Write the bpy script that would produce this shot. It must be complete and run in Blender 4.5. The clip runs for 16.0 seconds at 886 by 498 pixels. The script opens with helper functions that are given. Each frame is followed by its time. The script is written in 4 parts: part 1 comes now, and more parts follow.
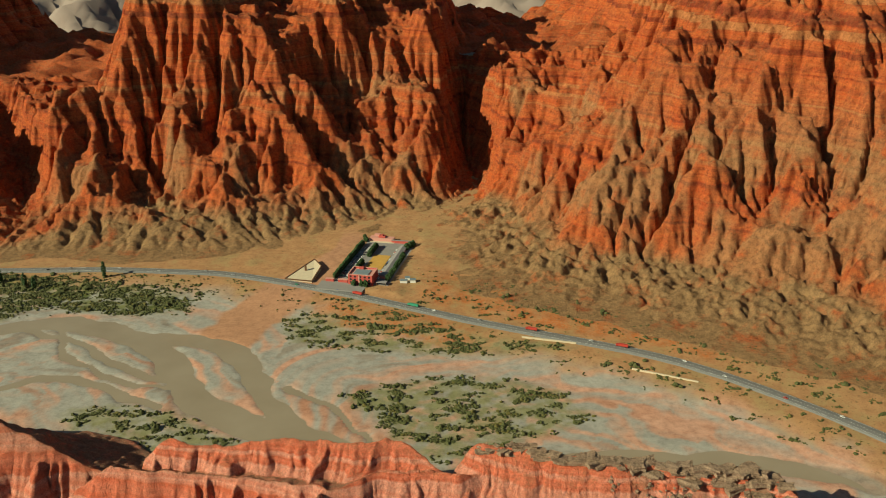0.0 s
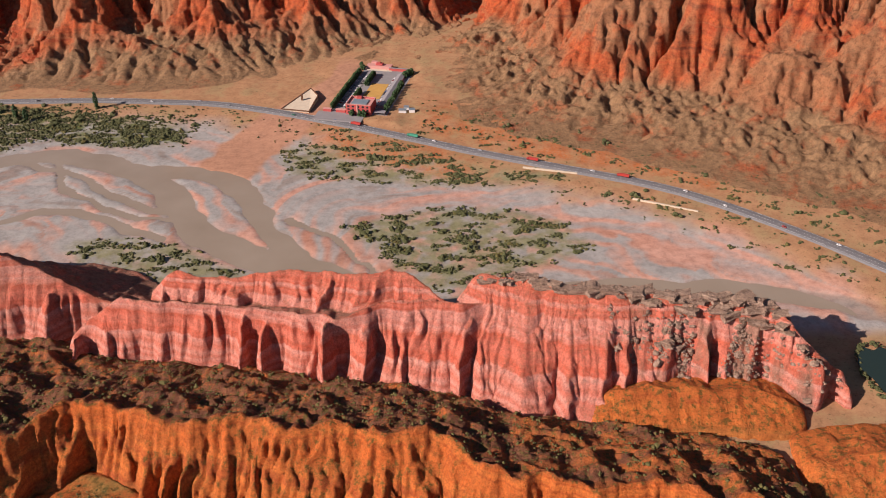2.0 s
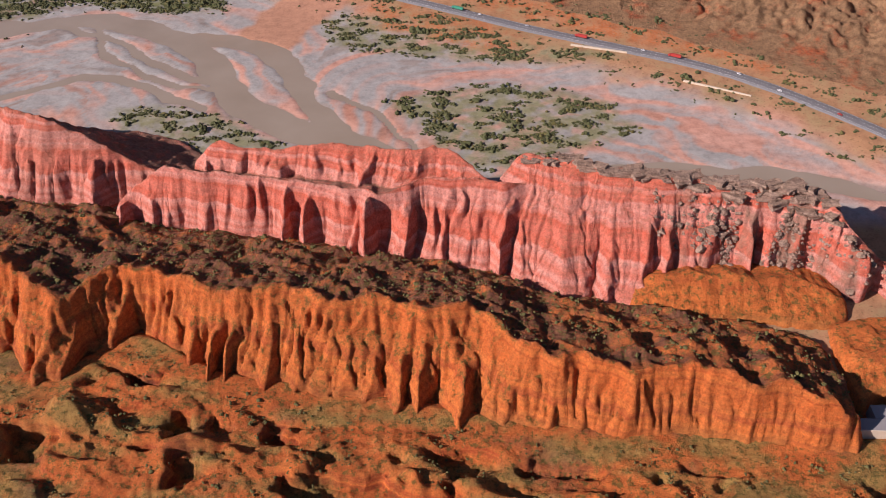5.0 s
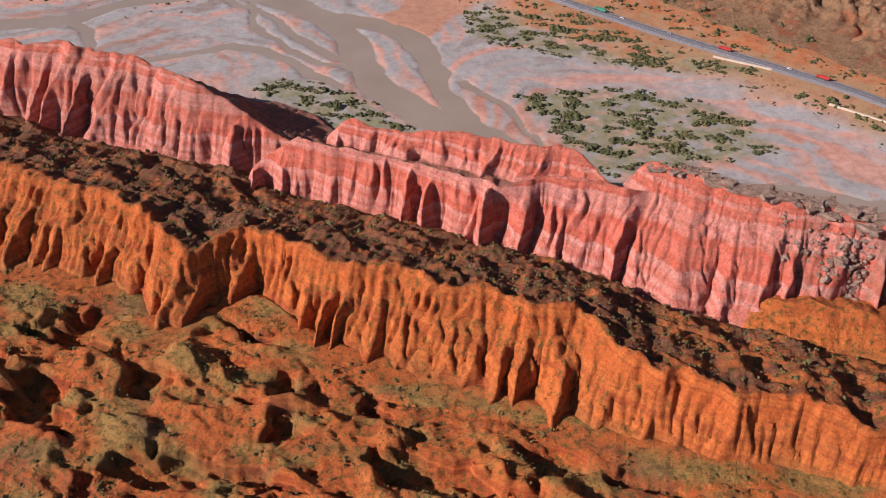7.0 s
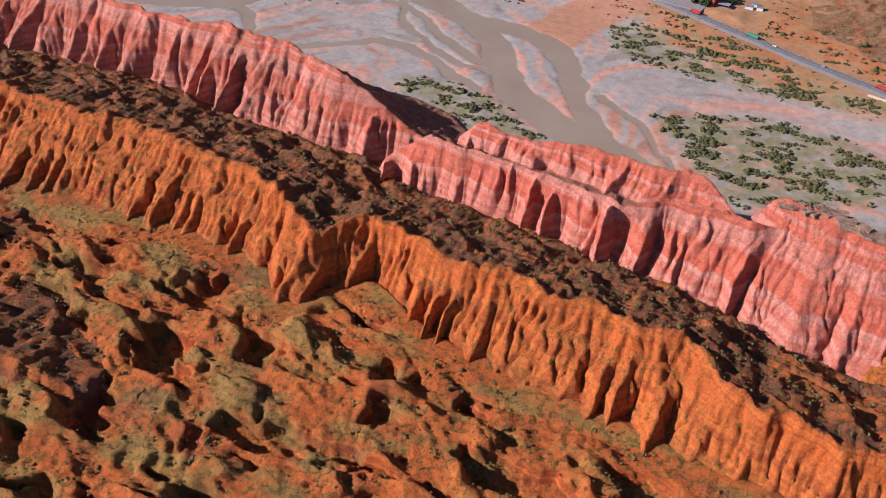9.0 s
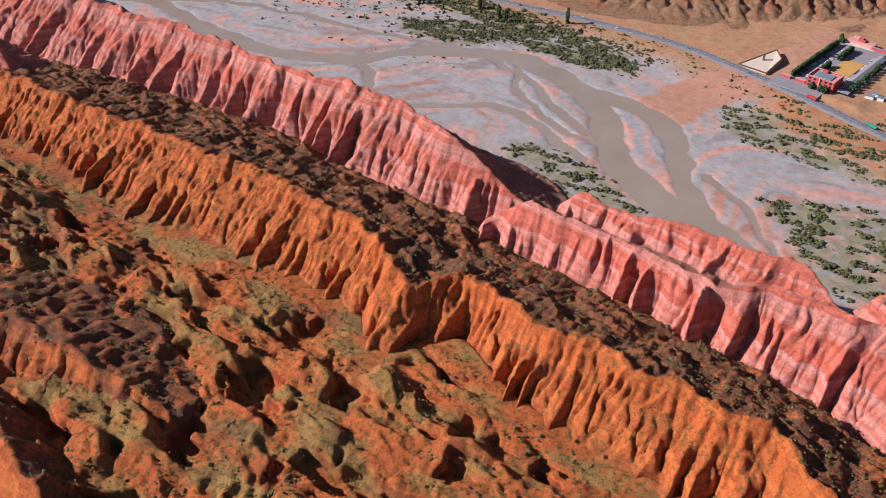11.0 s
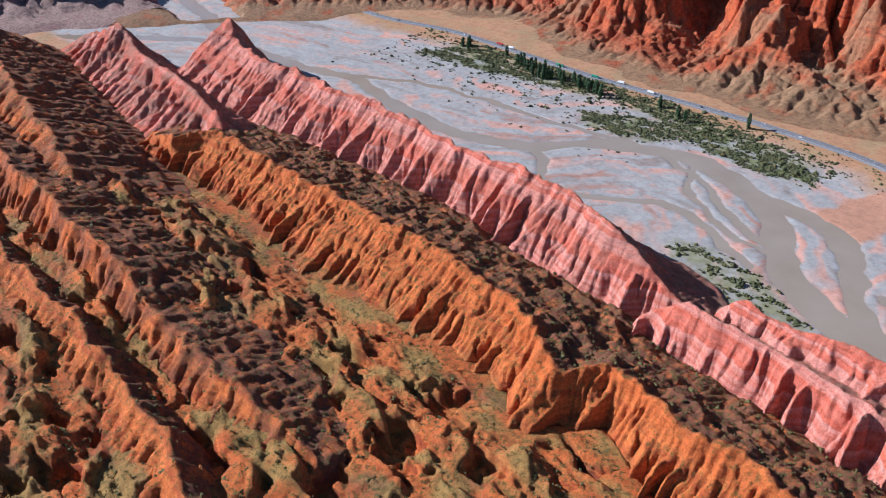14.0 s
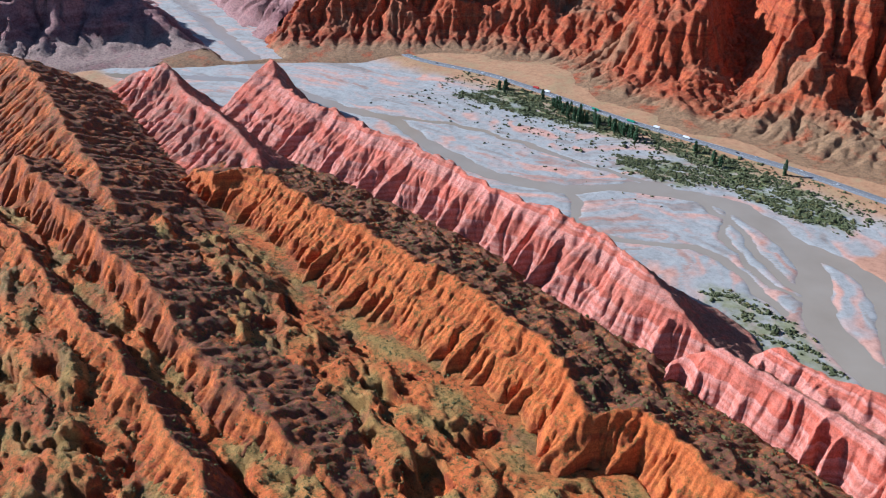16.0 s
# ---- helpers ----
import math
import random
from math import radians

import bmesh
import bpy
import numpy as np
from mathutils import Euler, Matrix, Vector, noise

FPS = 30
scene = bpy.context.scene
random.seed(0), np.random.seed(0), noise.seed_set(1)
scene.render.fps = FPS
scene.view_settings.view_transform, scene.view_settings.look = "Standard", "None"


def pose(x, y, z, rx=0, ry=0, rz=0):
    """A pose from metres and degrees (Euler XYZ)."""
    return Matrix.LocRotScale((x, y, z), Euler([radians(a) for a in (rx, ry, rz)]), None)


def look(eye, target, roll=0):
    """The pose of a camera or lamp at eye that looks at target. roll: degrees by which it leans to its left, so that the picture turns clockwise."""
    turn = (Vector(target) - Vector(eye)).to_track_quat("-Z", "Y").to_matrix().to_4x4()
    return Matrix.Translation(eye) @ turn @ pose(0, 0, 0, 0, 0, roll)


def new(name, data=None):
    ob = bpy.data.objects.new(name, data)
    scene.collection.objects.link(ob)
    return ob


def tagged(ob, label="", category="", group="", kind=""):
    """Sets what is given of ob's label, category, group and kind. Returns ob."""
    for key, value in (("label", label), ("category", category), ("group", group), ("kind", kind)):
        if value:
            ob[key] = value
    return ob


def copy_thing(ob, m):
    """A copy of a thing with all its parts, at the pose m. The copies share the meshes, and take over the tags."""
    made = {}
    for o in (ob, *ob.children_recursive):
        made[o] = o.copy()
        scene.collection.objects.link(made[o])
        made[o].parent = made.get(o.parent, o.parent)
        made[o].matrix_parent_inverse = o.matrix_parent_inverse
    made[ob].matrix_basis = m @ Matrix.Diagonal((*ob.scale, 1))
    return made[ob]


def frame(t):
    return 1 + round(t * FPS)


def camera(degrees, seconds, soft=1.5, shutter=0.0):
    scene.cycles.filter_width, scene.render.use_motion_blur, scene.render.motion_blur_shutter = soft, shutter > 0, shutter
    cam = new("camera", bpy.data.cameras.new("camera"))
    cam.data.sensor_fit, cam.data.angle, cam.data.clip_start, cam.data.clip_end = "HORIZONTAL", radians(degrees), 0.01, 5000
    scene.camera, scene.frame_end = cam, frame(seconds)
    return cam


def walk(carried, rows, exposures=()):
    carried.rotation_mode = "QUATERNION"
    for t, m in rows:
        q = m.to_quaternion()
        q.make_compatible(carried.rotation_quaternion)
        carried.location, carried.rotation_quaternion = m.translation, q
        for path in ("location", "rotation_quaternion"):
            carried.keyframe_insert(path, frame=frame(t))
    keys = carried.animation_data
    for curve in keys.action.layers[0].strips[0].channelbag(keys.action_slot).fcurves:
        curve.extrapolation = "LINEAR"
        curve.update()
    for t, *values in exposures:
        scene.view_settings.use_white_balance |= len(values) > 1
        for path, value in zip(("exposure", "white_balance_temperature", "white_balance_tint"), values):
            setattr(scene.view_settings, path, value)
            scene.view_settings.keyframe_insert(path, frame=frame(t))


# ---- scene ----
cam = camera(54.83, 16.0, 1.0)
# seconds, x, y, z, yaw, pitch, roll
PATH = [
    (0, -0.00, -0.00, 430.08, -0.00, -21.08, 0.05),
    (0.5, -1.79, 1.64, 430.16, -0.09, -24.72, -0.02),
    (1, -2.89, 3.96, 430.38, -0.16, -28.05, -0.08),
    (1.5, -3.79, 6.46, 430.04, -0.21, -31.29, -0.14),
    (2, -4.53, 7.14, 430.09, -0.27, -32.59, -0.14),
    (2.5, -5.24, 8.00, 430.17, -0.34, -34.72, -0.16),
    (3, -6.14, 9.12, 430.32, -0.43, -36.73, -0.16),
    (3.5, -6.73, 10.43, 430.61, -0.49, -38.62, -0.21),
    (6, -12.82, 6.44, 423.98, 7.27, -40.81, 0.22),
    (6.5, -11.84, 4.55, 425.60, 10.05, -40.83, 0.25),
    (7, -10.71, 3.13, 427.45, 12.54, -40.88, 0.31),
    (7.5, -9.36, 1.64, 429.28, 15.23, -40.96, 0.37),
    (8, -7.61, 0.43, 431.10, 18.26, -41.08, 0.37),
    (8.5, -5.93, -0.70, 433.30, 21.04, -41.20, 0.34),
    (11, 3.09, -8.67, 444.93, 31.80, -36.86, 0.21),
    (11.5, 4.98, -11.12, 448.52, 34.65, -35.99, 0.15),
    (12, 7.78, -14.39, 451.80, 37.55, -34.97, 0.04),
    (12.5, 11.15, -17.40, 454.83, 40.10, -34.02, -0.06),
    (13, 14.05, -19.68, 457.46, 42.38, -33.12, -0.21),
    (13.5, 16.01, -20.82, 459.04, 43.58, -32.30, -0.32),
    (14, 17.74, -22.67, 459.92, 44.79, -31.46, -0.36),
    (14.5, 19.45, -23.88, 460.90, 45.54, -30.77, -0.38),
    (15, 20.48, -25.11, 461.64, 46.18, -30.06, -0.44),
    (15.5, 21.49, -26.02, 462.55, 46.77, -29.42, -0.43),
    (16, 21.81, -26.99, 463.44, 47.33, -28.76, -0.43),
]
EXPOSURES = [(0, 0.24, 7900, -15), (0.7, 0.36, 7400, 0), (1.5, 0.48, 6800, 19), (3.5, 0.49, 6250, 27), (8.5, 0.56, 5900, 25), (12.5, 0.72, 5350, 19), (16, 0.90, 4800, 8)]
walk(cam, [(t, pose(x, y, z, 90 + pitch, 0, yaw) @ pose(0, 0, 0, 0, 0, roll)) for t, x, y, z, yaw, pitch, roll in PATH], EXPOSURES)

# ---- light ----
SUN_DIR = Vector((-0.88, -0.46, 0.56)).normalized()
world = bpy.data.worlds.new("world")
scene.world = world
world.use_nodes = True
wn = world.node_tree.nodes
sky = wn.new("ShaderNodeTexSky")
sky.sky_type = "NISHITA"
sky.sun_disc = False
sky.sun_elevation = math.asin(SUN_DIR.z)
sky.sun_rotation = math.atan2(SUN_DIR.x, SUN_DIR.y)
sky.altitude = 2000
world.node_tree.links.new(sky.outputs[0], wn["Background"].inputs[0])
wn["Background"].inputs[1].default_value = 0.05
sun = new("sun", bpy.data.lights.new("sun", "SUN"))
sun.data.energy = 4.9
sun.data.angle = radians(0.5)
sun.data.color = (1.0, 0.90, 0.78)
sun.matrix_world = look(SUN_DIR * 800, (0, 0, 0))


# ---- number helpers ----
def hash2(ix, iy, seed):
    h = (ix.astype(np.int64) * 374761393 + iy.astype(np.int64) * 668265263 + seed * 1442695041) & 0xFFFFFFFF
    h = ((h ^ (h >> 13)) * 1274126177) & 0xFFFFFFFF
    return ((h ^ (h >> 16)) & 0xFFFFFF) / float(0xFFFFFF)


def vnoise(x, y, seed=0):
    """Smooth noise in -1..1."""
    x, y = np.broadcast_arrays(np.asarray(x, float), np.asarray(y, float))
    x0, y0 = np.floor(x), np.floor(y)
    fx, fy = x - x0, y - y0
    x0, y0 = x0.astype(np.int64), y0.astype(np.int64)
    out = 0.0
    ux, uy = fx * fx * fx * (fx * (fx * 6 - 15) + 10), fy * fy * fy * (fy * (fy * 6 - 15) + 10)
    corner = []
    for dx in (0, 1):
        for dy in (0, 1):
            a = hash2(x0 + dx, y0 + dy, seed) * 2 * np.pi
            corner.append(np.cos(a) * (fx - dx) + np.sin(a) * (fy - dy))
    a = corner[0] + (corner[2] - corner[0]) * ux
    b = corner[1] + (corner[3] - corner[1]) * ux
    return (a + (b - a) * uy) * 1.5


def fbm(x, y, octaves=4, seed=0, gain=0.5):
    out, amp, tot = 0.0, 1.0, 0.0
    for i in range(octaves):
        out = out + amp * vnoise(x * 2.03 ** i, y * 2.03 ** i, seed + 17 * i)
        tot += amp
        amp *= gain
    return out / tot


def ridged(x, y, octaves=4, seed=0, gain=0.55):
    """0 in creases, 1 on sharp crests."""
    out, amp, tot = 0.0, 1.0, 0.0
    for i in range(octaves):
        out = out + amp * (1 - np.abs(vnoise(x * 2.1 ** i, y * 2.1 ** i, seed + 31 * i)) * 1.6)
        tot += amp
        amp *= gain
    return np.clip(out / tot, 0, 1)


def smooth(a, b, x):
    t = np.clip((x - a) / (b - a), 0, 1)
    return t * t * (3 - 2 * t)


def line_coords(x, y, pts):
    """Length along and signed distance from a line of points (positive on its left)."""
    best = np.full(np.shape(x), 1e9)
    along, side = np.zeros(np.shape(x)), np.zeros(np.shape(x))
    length = 0.0
    for (ax, ay), (bx, by) in zip(pts[:-1], pts[1:]):
        dx, dy = bx - ax, by - ay
        seg = math.hypot(dx, dy)
        t = np.clip(((x - ax) * dx + (y - ay) * dy) / seg ** 2, 0, 1)
        ex, ey = x - ax - t * dx, y - ay - t * dy
        d = np.hypot(ex, ey)
        near = d < best
        best = np.where(near, d, best)
        along = np.where(near, length + t * seg, along)
        side = np.where(near, np.sign(dx * ey - dy * ex) * d, side)
        length += seg
    return along, side


def inside(x, y, pts, soft):
    """1 inside a closed outline, falling to 0 over the distance soft."""
    ring = list(pts) + [pts[0]]
    odd = np.zeros(np.shape(x), bool)
    for (ax, ay), (bx, by) in zip(ring[:-1], ring[1:]):
        cross = ((ay > y) != (by > y)) & (x < (bx - ax) * (y - ay) / (by - ay + 1e-9) + ax)
        odd ^= cross
    _, d = line_coords(x, y, ring)
    return smooth(-soft, soft, np.where(odd, 1, -1) * np.abs(d))


def table(x, rows, column):
    return np.interp(x, [r[0] for r in rows], [r[column] for r in rows])


def softtable(x, rows, column, blur=6.0):
    """The table's column, with its corners rounded."""
    return sum(table(x + k * blur, rows, column) for k in (-1.0, -0.5, 0, 0.5, 1.0)) / 5


def grid_mesh(name, X, Y, Z, material, masks=None, smooth_shade=True, only=None):
    """A mesh over rows and columns of places, with masks kept as point attributes."""
    n, m = X.shape
    me = bpy.data.meshes.new(name)
    co = np.stack([X, Y, Z], -1).reshape(-1, 3).astype(np.float32)
    i = np.arange(n * m).reshape(n, m)
    quads = np.stack([i[:-1, :-1], i[1:, :-1], i[1:, 1:], i[:-1, 1:]], -1).reshape(-1, 4)
    if only is not None:
        quads = quads[only[:-1, :-1].ravel()]
        used, quads = np.unique(quads, return_inverse=True)
        quads = quads.reshape(-1, 4)
        co = co[used]
    me.vertices.add(len(co))
    me.vertices.foreach_set("co", co.ravel())
    me.loops.add(quads.size)
    me.loops.foreach_set("vertex_index", quads.ravel().astype(np.int32))
    me.polygons.add(len(quads))
    me.polygons.foreach_set("loop_start", np.arange(0, quads.size, 4, dtype=np.int32))
    me.polygons.foreach_set("use_smooth", np.full(len(quads), smooth_shade))
    me.update(calc_edges=True)
    for key, values in (masks or {}).items():
        at = me.attributes.new(key, "FLOAT", "POINT")
        at.data.foreach_set("value", (np.asarray(values, np.float32).ravel() if only is None else np.asarray(values, np.float32).ravel()[used]))
    me.materials.append(material)
    return me


def spaced(stops):
    """Numbers from stop to stop; each stop is (value, step up to the next)."""
    out = []
    for (a, step), (b, _) in zip(stops[:-1], stops[1:]):
        k = max(1, int(round((b - a) / step)))
        out += [a + (b - a) * j / k for j in range(k)]
    return np.array(out + [stops[-1][0]])


# ---- materials ----
class Nodes:
    """Short calls for building a material."""

    def __init__(self, name, rough=0.9):
        self.mat = bpy.data.materials.new(name)
        self.mat.use_nodes = True
        self.tree = self.mat.node_tree
        self.bsdf = self.tree.nodes["Principled BSDF"]
        self.bsdf.inputs["Roughness"].default_value = rough
        self.bsdf.inputs["Specular IOR Level"].default_value = 0.25
        self.place = self.add("ShaderNodeNewGeometry").outputs["Position"]

    def add(self, kind, **values):
        node = self.tree.nodes.new(kind)
        for key, value in values.items():
            setattr(node, key, value)
        return node

    def put(self, socket, value):
        if isinstance(value, bpy.types.NodeSocket):
            self.tree.links.new(value, socket)
        elif isinstance(value, tuple) and len(value) == 3 and socket.type == "RGBA":
            socket.default_value = (*value, 1)
        else:
            socket.default_value = value

    def maths(self, op, a, b=0.0, clamp=False):
        node = self.add("ShaderNodeMath", operation=op, use_clamp=clamp)
        self.put(node.inputs[0], a)
        self.put(node.inputs[1], b)
        return node.outputs[0]

    def scaled(self, factors, warp=None):
        node = self.add("ShaderNodeVectorMath", operation="MULTIPLY")
        self.put(node.inputs[0], warp or self.place)
        self.put(node.inputs[1], factors)
        return node.outputs[0]

    def noise(self, scale, detail=4.0, rough=0.55, stretch=(1, 1, 1)):
        node = self.add("ShaderNodeTexNoise")
        self.put(node.inputs["Vector"], self.scaled(tuple(scale * k for k in stretch)))
        node.inputs["Scale"].default_value = 1
        node.inputs["Detail"].default_value = detail
        node.inputs["Roughness"].default_value = rough
        return node.outputs[0]

    def cells(self, scale, stretch=(1, 1, 1), out="Distance"):
        node = self.add("ShaderNodeTexVoronoi")
        self.put(node.inputs["Vector"], self.scaled(tuple(scale * k for k in stretch)))
        node.inputs["Scale"].default_value = 1
        return node.outputs[out]

    def step(self, value, a, b):
        node = self.add("ShaderNodeMapRange", interpolation_type="SMOOTHSTEP")
        self.put(node.inputs["Value"], value)
        node.inputs["From Min"].default_value = a
        node.inputs["From Max"].default_value = b
        return node.outputs[0]

    def mix(self, factor, a, b):
        node = self.add("ShaderNodeMix", data_type="RGBA")
        self.put(node.inputs["Factor"], factor)
        self.put(node.inputs[6], a)
        self.put(node.inputs[7], b)
        return node.outputs[2]

    def mottle(self, colour, scale, depth):
        """Uneven lightness of broken ground, from blocks down to grit."""
        node = self.add("ShaderNodeMix", data_type="RGBA", blend_type="MULTIPLY")
        node.inputs["Factor"].default_value = depth
        self.put(node.inputs[6], colour)
        self.put(node.inputs[7], self.ramp(self.noise(scale, 9, 0.82), [(0.36, (0.3, 0.27, 0.27)), (0.5, (0.95, 0.95, 0.95)), (0.6, (1.25, 1.25, 1.22))]))
        return node.outputs[2]

    def ramp(self, value, stops):
        node = self.add("ShaderNodeValToRGB")
        self.put(node.inputs[0], value)
        while len(node.color_ramp.elements) < len(stops):
            node.color_ramp.elements.new(0.5)
        for element, (at, colour) in zip(node.color_ramp.elements, stops):
            element.position, element.color = at, (*colour, 1)
        return node.outputs[0]

    def mask(self, key):
        return self.add("ShaderNodeAttribute", attribute_name=key).outputs["Fac"]

    def axis(self, k):
        node = self.add("ShaderNodeSeparateXYZ")
        self.put(node.inputs[0], self.place)
        return node.outputs[k]

    def flatness(self):
        node = self.add("ShaderNodeSeparateXYZ")
        self.put(node.inputs[0], self.add("ShaderNodeNewGeometry").outputs["Normal"])
        return node.outputs[2]

    def bump(self, height, distance, strength=1.0):
        node = self.add("ShaderNodeBump")
        self.put(node.inputs["Height"], height)
        node.inputs["Distance"].default_value = distance
        node.inputs["Strength"].default_value = strength
        self.put(self.bsdf.inputs["Normal"], node.outputs[0])

    def done(self, colour):
        self.put(self.bsdf.inputs["Base Color"], colour)
        return self.mat


def strata_material(name, bands, spacing, tilt, dirt, scrub, scrub_amount, shade=None, apron=None, grit=0.8):
    """Bedded rock: bands of colour by height, with dirt on the ledges and flat tops.
    shade: soil of the overgrown back slopes, darkened for the shade on them (mask "back"); apron: soil of the foothills
    (mask "apron")."""
    n = Nodes(name)
    warp = n.maths("MULTIPLY", n.noise(0.02, 2), 5.0)
    sway = n.maths("MULTIPLY", n.axis(0), tilt)
    height = n.maths("ADD", n.maths("ADD", n.axis(2), warp), sway)
    level = n.add("ShaderNodeTexNoise")
    level.noise_dimensions = "1D"
    n.put(level.inputs["W"], n.maths("DIVIDE", height, spacing))
    level.inputs["Scale"].default_value = 1
    level.inputs["Detail"].default_value = 3
    level.inputs["Roughness"].default_value = 0.6
    rock = n.ramp(level.outputs[0], bands)
    blotch = n.step(n.noise(0.045, 4, 0.6), 0.4, 0.7)
    rock = n.mix(n.maths("MULTIPLY", blotch, 0.35), rock, dirt)
    grain = n.noise(0.35, 5, 0.65)
    rock = n.mix(n.maths("MULTIPLY", n.step(grain, 0.4, 0.75), 0.4), rock, dirt)
    rubble = n.step(n.noise(0.9, 4, 0.75), 0.56, 0.66)
    rock = n.mix(n.maths("MULTIPLY", rubble, 0.42), rock, bands[0][1])
    streak = n.noise(0.6, 3, 0.6, (1, 1, 0.08))
    rock = n.mix(n.maths("MULTIPLY", n.step(streak, 0.5, 0.72), 0.4), rock, bands[0][1])
    flat = n.step(n.flatness(), 0.72, 0.93)
    rock = n.mix(n.maths("MULTIPLY", flat, 0.7), rock, n.mix(n.noise(0.1, 4), dirt, bands[1][1]))
    if apron:
        soil = n.mix(n.noise(0.05, 5, 0.65), apron[0], apron[1])
        rock = n.mix(n.maths("MULTIPLY", n.mask("apron"), n.step(n.noise(0.03, 5, 0.7), 0.28, 0.5)), rock, soil)
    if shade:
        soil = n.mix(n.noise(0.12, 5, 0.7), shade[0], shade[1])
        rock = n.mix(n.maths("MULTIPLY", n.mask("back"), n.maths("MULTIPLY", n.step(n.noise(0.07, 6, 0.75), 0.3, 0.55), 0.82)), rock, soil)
    spots = n.maths("MULTIPLY", n.step(n.noise(0.22, 5, 0.75), 0.5, 0.6), n.step(n.flatness(), 0.5, 0.85))
    rock = n.mix(n.maths("MULTIPLY", spots, scrub_amount), rock, scrub)
    rock = n.mottle(n.mottle(rock, 0.16, grit), 0.6, 0.45)
    n.bump(n.maths("ADD", n.noise(0.6, 6, 0.75), n.maths("MULTIPLY", level.outputs[0], 0.8)), 2.4, 1.0)
    return n.done(rock)


PINK = strata_material("striped_pink_rock", [(0.34, (0.42, 0.06, 0.028)), (0.43, (0.60, 0.115, 0.055)), (0.49, (0.69, 0.19, 0.12)), (0.535, (0.62, 0.125, 0.065)), (0.59, (0.76, 0.36, 0.28)), (0.68, (0.55, 0.085, 0.038))], 30.0, 0.012, (0.68, 0.235, 0.15), (0.18, 0.12, 0.06), 0.3, ((0.16, 0.11, 0.075), (0.34, 0.20, 0.13)), None, 0.35)
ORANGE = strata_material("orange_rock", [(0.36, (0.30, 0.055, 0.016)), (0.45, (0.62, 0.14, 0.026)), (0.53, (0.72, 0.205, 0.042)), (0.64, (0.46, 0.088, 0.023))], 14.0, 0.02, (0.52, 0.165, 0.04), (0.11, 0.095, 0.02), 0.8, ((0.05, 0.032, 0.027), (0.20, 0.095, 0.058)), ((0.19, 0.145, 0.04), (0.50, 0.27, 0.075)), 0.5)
RED = strata_material("red_mountain_rock", [(0.34, (0.23, 0.035, 0.015)), (0.42, (0.46, 0.075, 0.022)), (0.5, (0.50, 0.115, 0.034)), (0.56, (0.38, 0.06, 0.02)), (0.66, (0.46, 0.18, 0.075))], 22.0, 0.02, (0.38, 0.13, 0.05), (0.22, 0.13, 0.065), 0.45, None, ((0.23, 0.135, 0.068), (0.38, 0.22, 0.11)), 0.75)


# ---- the plain and its river ----
ROAD = [(-3400, 2000), (-1900, 1300), (-1420, 1090), (-1240, 1010), (-1150, 1005), (-1007, 1035), (-872, 1028), (-700, 1016), (-557, 1020), (-428, 1024), (-278, 1011), (-201, 984), (-127, 952), (-56, 917), (42, 868), (132, 830), (216, 794), (266, 761), (310, 722), (348, 684), (389, 640), (450, 560), (560, 420), (760, 200)]
TOE = [(-2500, -500), (-1850, 150), (-1660, 414), (-1560, 600), (-1420, 800), (-1260, 985), (-1117, 1110), (-1000, 1150), (-910, 1126), (-756, 1080), (-600, 1062), (-430, 1072), (-300, 1088), (-200, 1120), (-125, 1165), (-60, 1205), (-22, 1150), (0, 1060), (30, 985), (90, 925), (190, 885), (290, 830), (370, 770), (440, 700), (560, 600), (760, 420), (2400, -300)]
GORGE = [(-75, 1165), (-20, 1215), (40, 1300), (52, 1420), (40, 1600), (70, 1900), (40, 2600)]
GORGE_WEST = [(-600, 1075), (-622, 1180), (-680, 1320), (-850, 1600)]
CANYON = [(-1300, 760), (-1422, 800), (-1660, 861), (-1960, 940), (-2400, 980), (-3400, 1150)]
MAIN = [(-1900, 200), (-1630, 438), (-1483, 565), (-1320, 700), (-1229, 745), (-1065, 750), (-961, 778), (-837, 742), (-705, 732), (-608, 769), (-550, 840), (-492, 868), (-442, 881), (-386, 867), (-321, 830), (-288, 795), (-262, 748), (-232, 705), (-194, 677), (-155, 656), (-112, 642), (-40, 600)]
ARM = [(-310, 842), (-266, 838), (-228, 816), (-196, 770), (-172, 718), (-148, 680), (-127, 654)]
SIDE = [(-608, 769), (-569, 749), (-544, 708), (-496, 698), (-435, 732), (-406, 754), (-369, 755), (-338, 741), (-308, 716), (-271, 702)]
DRY = [(-146, 739), (-91, 743), (-13, 764), (68, 786), (125, 779), (194, 750), (273, 691), (371, 583), (520, 420)]
WET = [(-30, 585), (90, 612), (179, 619), (252, 613), (319, 596), (368, 575), (480, 470)]
THREAD = [(-520, 872), (-463, 858), (-415, 840), (-373, 813), (-338, 780), (-293, 756), (-272, 748)]
LOT = [(-140, 962), (-104, 1160), (-30, 1140), (-52, 942)]
LOOP = [(-961, 790), (-880, 830), (-760, 850), (-640, 850), (-520, 870)]
SKEIN = [(-430, 860), (-400, 800), (-350, 765), (-300, 740), (-262, 735)]
RILL = [(-150, 735), (-110, 700), (-70, 655), (-50, 610)]
CHANNELS = [(MAIN[:11], 12), (MAIN[10:], 17), (ARM, 13), (SIDE, 6), (WET, 12), (THREAD, 5), (LOOP, 5), (SKEIN, 4), (RILL, 3.5), (CANYON, 16)]
MUD = [(-122, 1165), (-165, 1060), (-215, 985), (-262, 900), (-272, 830), (-215, 805), (-186, 880), (-158, 950), (-140, 1000), (-108, 1160)]
